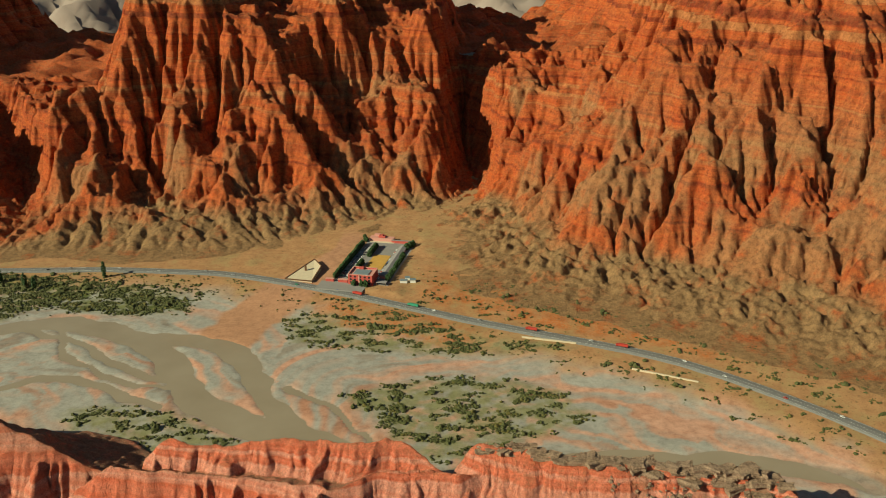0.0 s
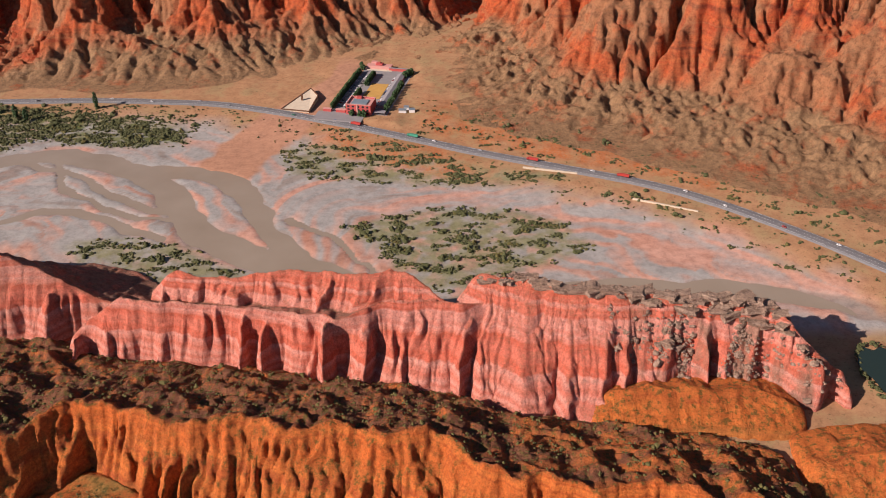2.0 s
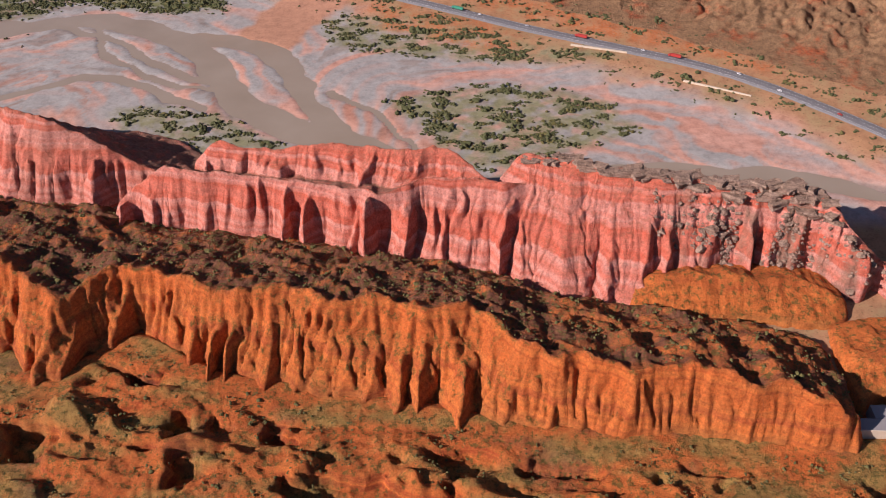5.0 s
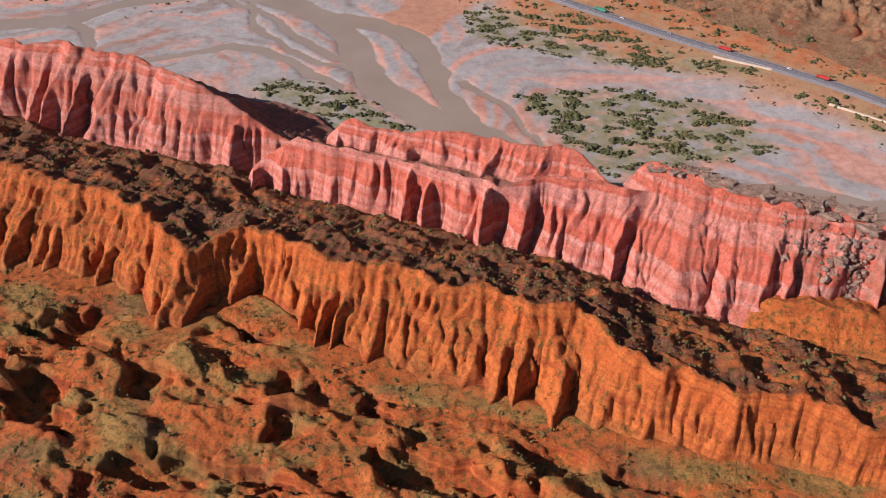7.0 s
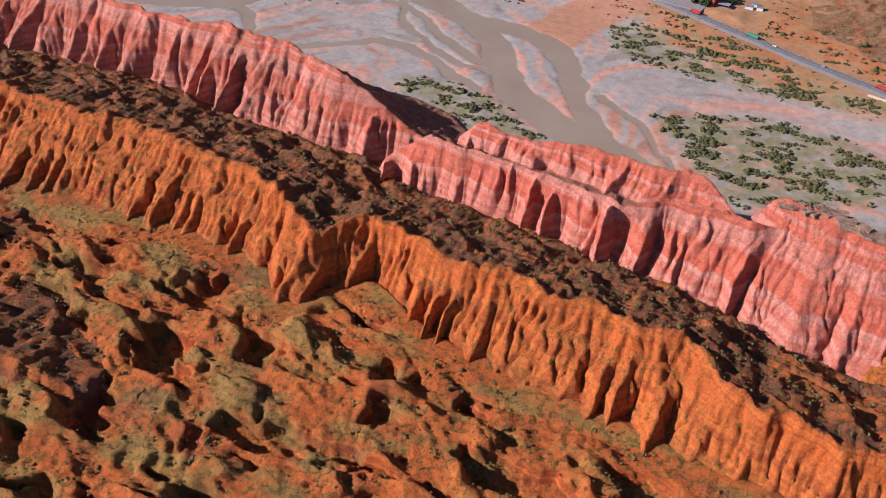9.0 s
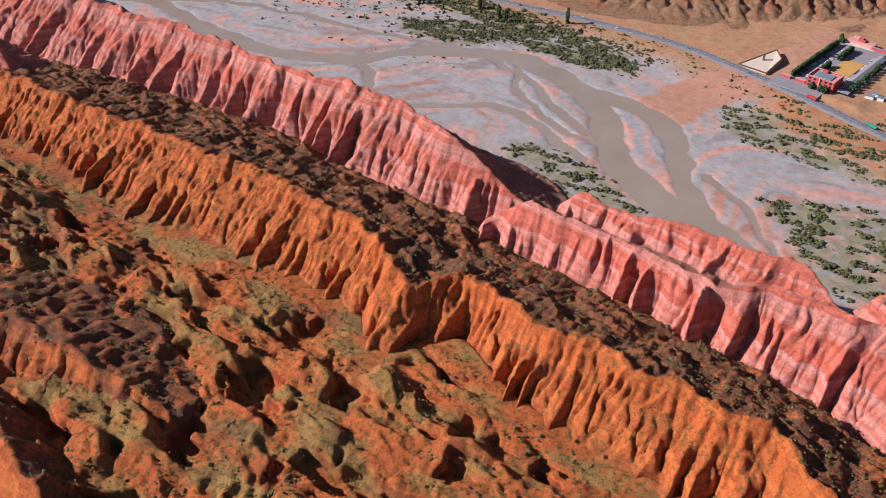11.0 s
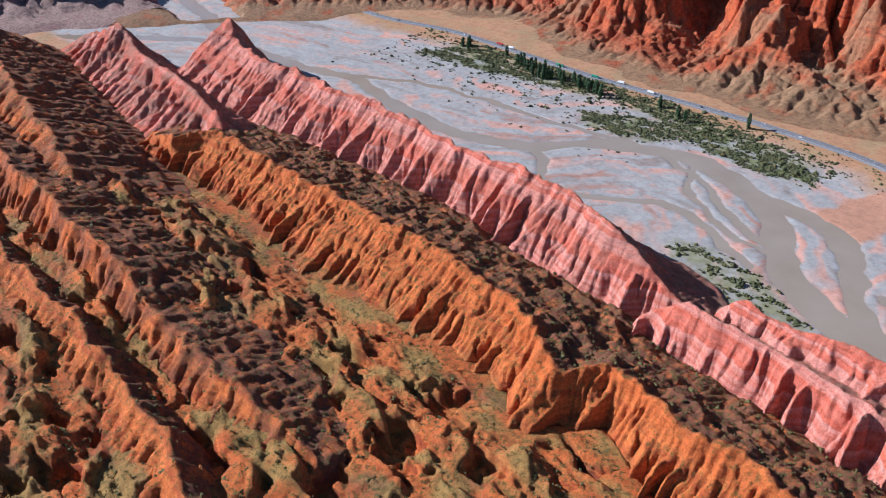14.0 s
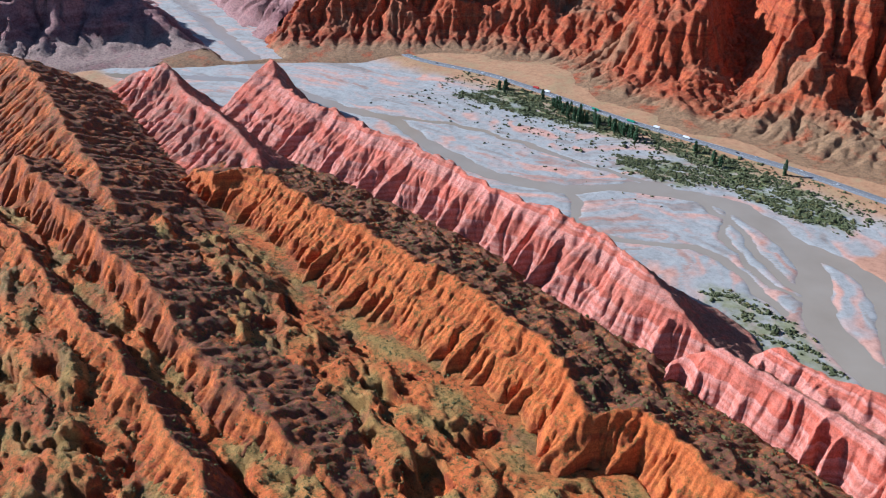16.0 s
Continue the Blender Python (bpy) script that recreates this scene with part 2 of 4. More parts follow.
GREENS = [
    [(-95, 722), (-13, 753), (65, 752), (113, 729), (139, 683), (111, 664), (57, 638), (36, 618), (-13, 612), (-49, 658)],
    [(-356, 691), (-313, 705), (-239, 684), (-184, 642), (-192, 610), (-268, 600), (-320, 634)],
    [(-184, 889), (-141, 902), (-65, 900), (41, 838), (140, 811), (69, 802), (-19, 805), (-109, 821), (-163, 829)],
    [(-563, 1005), (-487, 1000), (-414, 983), (-315, 948), (-298, 909), (-368, 902), (-525, 934)],
    [(-983, 923), (-938, 1013), (-641, 1005), (-662, 960), (-811, 943)],
    [(-640, 1004), (-478, 992), (-301, 940), (-320, 905), (-469, 945), (-620, 968)],
    [(-632, 908), (-555, 945), (-477, 931), (-513, 881), (-597, 873)],
]


def plain_height(x, y):
    """The valley floor: bars and channels by the river, a fan that climbs towards the mountains."""
    _, d = line_coords(x, y, ROAD)
    z = 6.0 * smooth(-90, -8, d) + np.clip(d, 0, 400) * 0.03 * smooth(8, 40, d)
    z = z + fbm(x / 40, y / 40, 4, 3) * 0.5 * (1 + 3 * smooth(20, 80, d))
    cut = 0
    wx = x + fbm(x / 45, y / 45, 3, 8) * 10
    wy = y + fbm(x / 45, y / 45, 3, 9) * 10
    for line, wide in CHANNELS:
        _, c = line_coords(wx, wy, line)
        cut = np.maximum(cut, 1 - smooth(wide * 0.7, wide * 1.35, np.abs(c)))
    pad = inside(x, y, LOT, 8)
    z = z * (1 - pad) + 9.0 * pad
    z = z + 2.5 * fbm(x / 60, y / 60, 3, 15) * smooth(548, 520, y)
    cut = cut * smooth(540, 560, y)
    z = z - 24 * smooth(380, 340, y) * smooth(50, 80, y) * smooth(-985, -950, x) * smooth(425, 395, x)
    return z - 1.3 * cut * (1 - smooth(-40, -5, d)), d, cut


def braid(x, y):
    """Long bars and threads that follow the river."""
    s, c = line_coords(x, y, MAIN[:-1] + [(-91, 743)] + DRY[2:])
    wob = fbm(s / 90, c / 60, 3, 22)
    return fbm(s / 105 + wob * 0.8, c / 21 + wob * 1.6, 4, 21), c


def ground_material():
    n = Nodes("valley_floor")
    grain = n.noise(0.5, 5, 0.65)
    gravel = n.mix(n.noise(0.03, 5, 0.65), (0.22, 0.212, 0.195), (0.44, 0.42, 0.385))
    silt = n.mix(n.noise(0.05, 5, 0.6), (0.44, 0.195, 0.125), (0.60, 0.37, 0.285))
    tan = n.mix(n.noise(0.05, 5), (0.36, 0.18, 0.085), (0.44, 0.25, 0.13))
    colour = n.mix(n.step(n.mask("bar"), -0.25, 0.4), gravel, silt)
    rust = n.maths("MULTIPLY", n.step(n.mask("thread"), 0.15, 0.5), 0.7)
    colour = n.mix(rust, colour, (0.36, 0.15, 0.085))
    wet = n.step(n.mask("damp"), 0.15, 0.8)
    colour = n.mix(n.maths("MULTIPLY", wet, 0.6), colour, (0.25, 0.19, 0.15))
    colour = n.mix(n.mask("fan"), colour, tan)
    scrub = n.mix(n.noise(0.08, 4), (0.15, 0.15, 0.06), (0.30, 0.28, 0.17))
    scrub = n.mix(n.mask("lush"), scrub, n.mix(n.noise(0.1, 4), (0.06, 0.085, 0.018), (0.13, 0.15, 0.04)))
    colour = n.mix(n.maths("MULTIPLY", n.mask("green"), n.step(n.noise(0.06, 5, 0.6), 0.3, 0.62)), colour, scrub)
    colour = n.mix(n.maths("MULTIPLY", n.mask("rusty"), n.step(grain, 0.3, 0.6)), colour, (0.46, 0.135, 0.04))
    olive = n.maths("MULTIPLY", n.mask("fan"), n.step(n.noise(0.025, 5, 0.7), 0.45, 0.65))
    colour = n.mix(n.maths("MULTIPLY", olive, 0.6), colour, (0.27, 0.21, 0.10))
    colour = n.mix(n.maths("MULTIPLY", n.maths("MULTIPLY", n.mask("fan"), n.step(n.noise(0.3, 4, 0.75), 0.58, 0.66)), 0.7), colour, (0.10, 0.09, 0.035))
    colour = n.mix(n.mask("mud"), colour, n.mix(n.noise(0.03, 4), (0.40, 0.20, 0.12), (0.46, 0.245, 0.15)))
    colour = n.mix(n.maths("MULTIPLY", n.step(n.noise(0.9, 3, 0.7), 0.45, 0.8), 0.25), colour, (0.18, 0.12, 0.08))
    colour = n.mottle(colour, 0.1, 0.4)
    n.put(n.bsdf.inputs["Roughness"], n.maths("SUBTRACT", 0.92, n.maths("MULTIPLY", wet, 0.35)))
    n.bump(n.noise(0.8, 5, 0.7), 0.35, 0.6)
    return n.done(colour)


def build_ground():
    xs = spaced([(-4800, 150), (-2400, 25), (-2000, 16), (-1350, 5), (-760, 3.0), (420, 6), (700, 60), (4200, 1)])
    ys = spaced([(-700, 40), (420, 5), (560, 2.8), (960, 4), (1130, 40), (2000, 150), (4800, 1)])
    X, Y = np.meshgrid(xs, ys, indexing="ij")
    Z, d, cut = plain_height(X, Y)
    bar, c = braid(X, Y)
    bed = 1 - smooth(-70, -25, d + fbm(X / 60, Y / 60, 3, 12) * 25)
    _, t1 = line_coords(X, Y, DRY)
    _, t2 = line_coords(X + fbm(X / 30, Y / 30, 2, 4) * 12, Y, MAIN)
    pool = inside(X + fbm(X / 30, Y / 30, 3, 46) * 12, Y, [(-170, 752), (-129, 728), (-85, 706), (-40, 640), (-95, 632), (-126, 668)], 8)
    thread = np.maximum((fbm(X / 150 + bar, c / 34 + bar * 0.5, 4, 30) - 0.05) * bed, pool * (0.25 + 0.3 * bar))
    green = np.zeros(X.shape)
    for ring in GREENS:
        green = np.maximum(green, inside(X + fbm(X / 25, Y / 25, 3, 5) * 14, Y + fbm(X / 25, Y / 25, 3, 6) * 10, ring, 9))
    rusty = 1.7 * smooth(10, 30, d) * (1 - smooth(70, 130, d)) * smooth(-50, 10, X) * (1 - smooth(230, 330, X))
    rusty = np.maximum(rusty, smooth(-80, -50, d) * (1 - smooth(-15, 0, d)) * smooth(-160, -110, X) * (1 - smooth(0, 60, X)) * 1.4) * (0.5 + fbm(X / 20, Y / 20, 3, 44))
    bed = bed * smooth(540, 562, Y)
    green = green * smooth(585, 605, Y)
    mud = inside(X + fbm(X / 30, Y / 30, 3, 45) * 14, Y, MUD, 4)
    lush = smooth(-280, -330, X) * smooth(880, 930, Y) * smooth(-0.3, 0.3, fbm(X / 40, Y / 20, 3, 47) + 0.1)
    masks = {"lush": lush, "mud": mud, "bar": bar * 1.2 + 0.22 * smooth(120, 260, X) - 0.05 - 0.15 * smooth(-200, -400, X), "thread": thread, "damp": np.maximum(cut, 0.8 * smooth(0.12, 0.4, bar * -1) * bed * (X < 0)), "fan": 1 - bed, "green": green, "rusty": np.clip(rusty, 0, 1)}
    return tagged(new("ground", grid_mesh("ground", X, Y, Z, ground_material(), masks)), "braided river plain of grey gravel and pinkish silt", "ground", kind="structure")


build_ground()


def water_material():
    n = Nodes("muddy_water", 0.12)
    n.bsdf.inputs["Specular IOR Level"].default_value = 0.5
    n.bump(n.noise(0.4, 3, 0.6, (1, 1, 1)), 0.1, 0.15)
    return n.done(n.mix(n.noise(0.02, 3), (0.25, 0.195, 0.135), (0.34, 0.28, 0.21)))


WATER = water_material()


def build_water():
    xs, ys = spaced([(-2000, 40), (560, 1)]), spaced([(150, 40), (900, 1)])
    X, Y = np.meshgrid(xs, ys, indexing="ij")
    return tagged(new("water", grid_mesh("water", X, Y, np.full(X.shape, -0.75), WATER, only=(Y > 440) | (X < -1300))), "shallow muddy grey-brown river water in braided channels", "river", kind="structure")


build_water()


# ---- ridges ----
def rib_wave(s, seed, lean=0.5):
    """Sharp crests and V-shaped grooves at uneven spacing, 0 to 1; lean: the share of each rib that rises."""
    p = s + fbm(s / 2.7, s * 0 + seed, 3, seed) * 1.3
    f = p - np.floor(p)
    return np.where(f < lean, f / lean, (1 - f) / (1 - lean)) * (0.65 + 0.35 * vnoise(p / 2.1, p * 0 + 0.5, seed + 1))


def erode(z, base, cut, rounds, soften=0.04):
    """Running water: each cell is worn towards the lowest cell beside it, the more the larger the slope that drains through it."""
    n, m = z.shape
    z = z.copy()
    idx = np.arange(n * m).reshape(n, m)
    for _ in range(rounds):
        pad = np.pad(z, 1, mode="edge")
        best = np.zeros((n, m))
        rec = idx.copy()
        for dx in (-1, 0, 1):
            for dy in (-1, 0, 1):
                if dx or dy:
                    drop = (z - pad[1 + dx:n + 1 + dx, 1 + dy:m + 1 + dy]) / math.hypot(dx, dy)
                    to = np.clip(np.arange(n) + dx, 0, n - 1)[:, None] * m + np.clip(np.arange(m) + dy, 0, m - 1)[None, :]
                    better = drop > best
                    best = np.where(better, drop, best)
                    rec = np.where(better, to, rec)
        order = np.argsort(z, axis=None).tolist()
        to = rec.ravel().tolist()
        area = [1.0] * (n * m)
        for i in reversed(order):
            j = to[i]
            if j != i:
                area[j] += area[i]
        rate = (cut * np.sqrt(np.array(area)) * (z > base).ravel()).tolist()
        h = z.ravel().tolist()
        for i in order:
            r = rate[i]
            h[i] = (h[i] + r * h[to[i]]) / (1 + r)
        z = np.array(h).reshape(n, m)
        p = np.pad(z, 1, mode="edge")
        z = z + soften * (p[:-2, 1:-1] + p[2:, 1:-1] + p[1:-1, :-2] + p[1:-1, 2:] - 4 * z)
    return z


def section(X, Y, rows, power=0.85, wobble=4.0, seed=0, ribs=(8, 20), uneven=3.0, fine=0.4, start=0.1):
    """The uneroded height of a ridge, from its crest and feet, and how far behind the crest each place lies (-1 front foot, 0 crest, 1 back foot)."""
    cy, cz, fy, fz, by, bz = [softtable(X, rows, k) for k in range(1, 7)]
    cy = cy + fbm(X / 34, X * 0 + 1.5, 3, seed + 30) * uneven * 1.6
    cz = cz + (fbm(X / 17, X * 0, 4, seed + 1) + 0.6 * fbm(X / 60, X * 0, 2, seed + 31)) * uneven * 0.7 + 1
    sx = X + (cz - 20) * 0.15 * np.clip((cy - Y) / 30, -1, 2) + fbm(X / 22, Y / 22, 3, seed + 3) * 7
    strong = 0.15 + 1.15 * smooth(-0.4, 0.4, fbm(X / 48, X * 0 + 7.7, 2, seed + 32))
    finer = 0.3 + 1.2 * smooth(-0.3, 0.4, fbm(X / 45, X * 0 + 4.1, 2, seed + 33))
    if rows is ORANGE_ROWS:
        strong = strong * (1 - 0.7 * smooth(0, 25, X))
        finer = finer * (1 - 0.5 * smooth(0, 25, X))
    u = (cy - Y) / np.maximum(cy - fy, 4)
    spur = (rib_wave(sx / ribs[1], seed + 2, 0.7) - 0.35) * ribs[0] * strong
    flute = (rib_wave((sx + fbm(X / 9, Y / 14, 2, seed + 34) * 3) / (ribs[1] * 0.31), seed + 4, 0.6) - 0.4) * ribs[0] * fine * 0.6 * finer
    pleat = (rib_wave(sx / (ribs[1] * 0.55) + fbm(X / 30, Y / 18, 2, seed + 35) * 0.6, seed + 6, 0.62) - 0.4) * ribs[0] * 0.2 * (1.4 - strong) * (1 - 0.6 * smooth(0, 25, X))
    rib = spur * smooth(start, 0.95, u) + (flute + pleat) * smooth(0.02, 0.3, u) * (1 - 0.55 * smooth(0.45, 0.9, u))
    Yw = Y + fbm(X / 25, Y / 25, 4, seed) * wobble * 1.4 + rib
    f = (Yw - fy) / np.maximum(cy - fy, 4)
    b = (by - Yw) / np.maximum(by - cy, 4)
    rise = np.clip(f, 0, 1) ** power
    if rows is ORANGE_ROWS:
        rise = np.interp(f + fbm(X / 20, Y / 20, 2, seed + 36) * 0.05, [0, 0.22, 0.5, 0.7, 0.77, 0.88, 0.93, 1], [0, 0.3, 0.56, 0.7, 0.84, 0.9, 0.99, 1])
    hf = fz + (cz - fz) * rise
    hb = bz + (cz - bz) * np.clip(b, 0, 1)
    z = np.where(Yw < cy, hf, hb)
    z = np.where(f < 0, fz + f * 40, z)
    z = np.where(b < 0, bz + b * 40, z)
    lo, hi = rows[0][0], rows[-1][0]
    ends = np.minimum(smooth(lo - 2, lo + 12, X), smooth(hi + 2, hi - 12, X))
    return z * ends - 8 * (1 - ends), np.where(Yw < cy, np.clip(f, 0, 1) - 1, 1 - np.clip(b, 0, 1))


def ridge_mesh(name, tables, bounds, cell, material, seed, cut, rounds, grit=0.8, power=0.85, ribs=(8, 20), cover=0.0, gentle=1.0, base=5.0):
    x0, x1, y0, y1 = bounds
    X, Y = np.meshgrid(np.arange(x0, x1, cell), np.arange(y0, y1, cell), indexing="ij")
    z, side = None, None
    for k, rows in enumerate(tables):
        h, s = section(X, Y, rows, power, 2.0 if name == "pink_ridge" else 4.5, seed + k, ribs, 4.2 if name == "pink_ridge" else 8.0, 0.2 if material is PINK else 0.3, 0.06 if material is PINK else 0.3)
        if z is None:
            z, side = h, s
        else:
            side = np.where(h > z, s, side)
            z = np.maximum(z, h)
    lift = smooth(4, 14, z)
    z = z + lift * (fbm(X / 13, Y / 13, 4, seed + 5) * (1.1 if name == "pink_ridge" else 2.2) + fbm(X / 4, Y / 9, 2, seed + 6) * grit)
    raw = z
    z = erode(z, base, cut, rounds, 0.02)
    scarp = 0
    for wave, way, tall in ((31, 0.5, 1.0), (13, 0.3, 0.5)):
        p = (Y * 0.84 + X * way + fbm(X / 55, Y / 30, 3, seed + 12) * 20) / wave
        k = np.floor(p)
        f = p - k
        scarp = scarp + tall * np.where(f < 0.82, f / 0.82, (1 - f) / 0.18) * smooth(-0.3, 0.2, vnoise(X / (wave * 1.4) + hash2(k, k * 0, seed) * 40, k * 2.3, seed + 13))
    calm = 0.3 * z + 0.7 * raw - 3 + 6.0 * scarp * smooth(0.0, 0.25, side) * smooth(1.0, 0.85, side) + (ridged(X / 24, Y / 12, 3, seed + 16) - 0.6) * 1.3
    z = z + (calm - z) * smooth(0.0, 0.12, side) * gentle
    z = z + lift * (fbm(X / 5, Y / 5, 3, seed + 7) * 0.5 * grit + (0.1 if name == "pink_ridge" else 0.4) * np.sin(z / 1.5 + fbm(X / 40, Y / 40, 2, seed + 8) * 4) * (side < 0) * smooth(-0.2, 0.4, fbm(X / 30, Y / 30, 2, seed + 10)))
    low = z < 3.0
    z = np.where(low, z - 3, z)
    talus = smooth(120, 160, X) * smooth(290, 270, X) * smooth(0.0, 0.3, fbm(X / 16, Y / 40, 3, seed + 14) + 0.12) * smooth(440, 470, Y) if name == "pink_ridge" else 0.0
    # back: dark scrub soil on backs and covered flanks, their shade painted in
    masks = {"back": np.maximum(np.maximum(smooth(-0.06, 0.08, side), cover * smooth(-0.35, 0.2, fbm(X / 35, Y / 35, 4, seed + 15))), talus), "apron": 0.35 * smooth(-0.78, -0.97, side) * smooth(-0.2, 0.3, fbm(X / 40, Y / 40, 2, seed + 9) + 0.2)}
    if name in ("earth_mound", "east_hill"):
        masks["back"] = 0 * z
    if name == "orange_ridge":
        masks["back"] = masks["back"] * (1 - 0.55 * smooth(10, 70, X) * smooth(-0.2, 0.2, fbm(X / 30, Y / 20, 3, seed + 37) + 0.1))
    ridge = new(name)
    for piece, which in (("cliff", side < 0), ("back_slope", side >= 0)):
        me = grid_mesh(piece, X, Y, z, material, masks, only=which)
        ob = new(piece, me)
        ob.parent = ridge
    return ridge, (x0, y0, cell, z)


def height_at(field, x, y):
    x0, y0, cell, z = field
    i, j = int((x - x0) / cell), int((y - y0) / cell)
    return float(z[min(max(i, 0), z.shape[0] - 1), min(max(j, 0), z.shape[1] - 1)])


PINK_FRONT = [(-300, 527, 8, 516, 6, 540, 8), (-268, 536, 34, 520, 6, 560, 10), (-255, 536, 46, 516, 6, 565, 22), (-222, 533, 47, 513, 6, 560, 30), (-168, 530, 46, 512, 6, 555, 34), (-125, 520, 47, 500, 6, 550, 36), (-76, 507, 50, 492, 6, 540, 40), (-45, 520, 56, 490, 6, 550, 20), (-20, 523, 55, 486, 6, 560, 0), (10, 523, 54, 478, 6, 560, 0), (40, 530, 45, 470, 6, 565, 0)]
PINK_BACK = [(-240, 552, 28, 545, 20, 580, -2), (-228, 551, 46, 540, 30, 585, -2), (-207, 553, 66, 535, 36, 600, -2), (-190, 550, 58, 535, 36, 600, -2), (-165, 545, 60, 532, 38, 595, -2), (-128, 548, 65, 526, 38, 595, -2), (-87, 545, 64, 518, 42, 590, -2), (-55, 547, 65, 515, 40, 585, -2), (-31, 546, 66, 500, 22, 580, -2), (-18, 538, 60, 490, 18, 575, -2), (4, 524, 50, 484, 12, 560, -2), (16, 524, 40, 490, 6, 560, -2)]
PINK_EAST = [(-4, 535, 36, 486, 6, 565, -2), (12, 540, 48, 482, 6, 572, -2), (24, 545, 64, 474, 6, 580, -2), (45, 541, 63, 464, 6, 578, -2), (70, 536, 62, 460, 6, 575, -2), (110, 528, 62, 458, 8, 572, -2), (150, 522, 61, 478, 14, 570, -2), (190, 517, 61, 486, 12, 566, -2), (226, 509, 62, 486, 12, 560, -2), (246, 498, 56, 480, 10, 550, -2), (268, 480, 34, 470, 8, 535, -2), (300, 478, 10, 470, 6, 520, -2)]
PINK_WEST = [(-1160, 668, 62, 600, 20, 720, 0), (-1130, 675, 84, 570, 18, 735, 0), (-1085, 650, 62, 560, 16, 715, 0), (-1004, 630, 64, 556, 14, 695, 0), (-862, 625, 64, 560, 12, 680, 0), (-748, 626, 64, 566, 10, 675, 0), (-636, 615, 63, 570, 10, 665, 0), (-562, 612, 60, 572, 9, 660, 0), (-495, 612, 66, 556, 9, 660, 0), (-423, 604, 64, 546, 8, 655, 0), (-353, 580, 62, 540, 8, 656, 0), (-318, 576, 47, 542, 7, 660, 0), (-288, 570, 32, 548, 7, 654, 0), (-255, 566, 19, 550, 7, 640, 0), (-222, 562, 6, 552, 6, 605, 0)]
ORANGE_ROWS = [(-960, 430, 20, 405, 8, 556, 10), (-870, 425, 44, 404, 6, 562, 10), (-848, 460, 46, 410, 5, 565, 10), (-744, 463, 45, 405, 5, 570, 10), (-650, 457, 45, 400, 5, 574, 9), (-561, 458, 45, 390, 5, 576, 9), (-492, 456, 44, 392, 5, 560, 9), (-417, 452, 44, 394, 4, 550, 8), (-358, 440, 44, 392, 3, 545, 7), (-315, 425, 42, 384, 2, 548, 6), (-294, 398, 43, 356, 1, 540, 6), (-278, 396, 38, 352, 0, 528, 6), (-256, 424, 42, 396, 0, 522, 6), (-240, 430, 42, 402, 0, 520, 6), (-216, 424, 42, 396, 0, 518, 6), (-190, 418, 42, 372, 0, 516, 6), (-107, 408, 42, 356, 0, 502, 6), (-40, 401, 42, 347, 0, 492, 6), (-4, 397, 42, 342, 0, 484, 6), (14, 373, 41, 338, 0, 476, 6), (36, 367, 41, 336, 0, 462, 6), (70, 360, 42, 333, 0, 455, 6), (128, 358, 42, 333, 0, 445, 6), (184, 343, 40, 329, 0, 435, 6), (212, 338, 30, 326, 0, 425, 6), (236, 338, 4, 330, 0, 420, 2)]
PEAK_ROWS = [(-1420, 556, 20, 520, 14, 600, 2), (-1330, 556, 52, 505, 14, 610, 0), (-1263, 560, 80, 480, 14, 620, 0), (-1200, 548, 56, 465, 14, 610, 2), (-1115, 530, 62, 450, 14, 595, 6), (-979, 512, 58, 436, 12, 570, 8), (-880, 486, 50, 428, 10, 560, 8), (-820, 480, 14, 430, 8, 540, 8)]
WEST_ROWS = [(-1720, 400, 30, 330, 14, 480, 8), (-1500, 392, 66, 320, 14, 500, 8), (-1420, 392, 76, 300, 14, 510, 8), (-1351, 388, 70, 290, 14, 512, 8), (-1183, 350, 68, 262, 14, 476, 10), (-1080, 332, 62, 246, 12, 452, 10), (-991, 312, 62, 236, 12, 436, 10), (-878, 288, 56, 222, 10, 412, 8), (-790, 262, 36, 214, 8, 396, 6), (-720, 250, 8, 220, 6, 380, 6)]
SPUR_ROWS = [(-1100, 190, 20, 150, 10, 222, 10), (-960, 186, 44, 145, 10, 216, 10), (-900, 184, 48, 142, 10, 214, 10), (-740, 176, 40, 136, 10, 206, 9), (-613, 172, 38, 134, 8, 202, 8), (-560, 172, 38, 138, 8, 200, 7), (-541, 170, 28, 140, 6, 198, 6), (-480, 160, 30, 132, 6, 190, 4), (-409, 148, 33, 120, 6, 178, 3), (-330, 120, 30, 96, 4, 150, 3), (-250, 90, 10, 70, 3, 110, 3)]

MOUND_ROWS = [(95, 462, 6, 440, 3, 480, 5), (120, 462, 16, 438, 4, 485, 8), (165, 464, 19, 436, 4, 492, 10), (215, 462, 17, 434, 4, 492, 8), (245, 460, 12, 436, 3, 488, 5), (262, 460, 4, 442, 2, 480, 2)]
FIELDS = {}
MID_ROWS = [(-1120, 262, 30, 225, 12, 372, 8), (-1057, 252, 62, 212, 12, 390, 8), (-860, 240, 60, 205, 12, 382, 8), (-728, 236, 56, 200, 10, 372, 7), (-640, 232, 50, 200, 10, 366, 6), (-590, 226, 36, 198, 8, 335, 5), (-540, 222, 34, 196, 8, 318, 5), (-450, 222, 32, 198, 6, 300, 4), (-400, 224, 22, 204, 5, 285, 4), (-345, 226, 8, 210, 4, 265, 4)]
EAST_ROWS = [(226, 395, 5, 352, 3, 430, 4), (250, 398, 14, 376, 4, 440, 4), (290, 402, 18, 378, 4, 446, 4), (350, 400, 17, 372, 4, 450, 4), (430, 395, 12, 360, 3, 450, 3)]
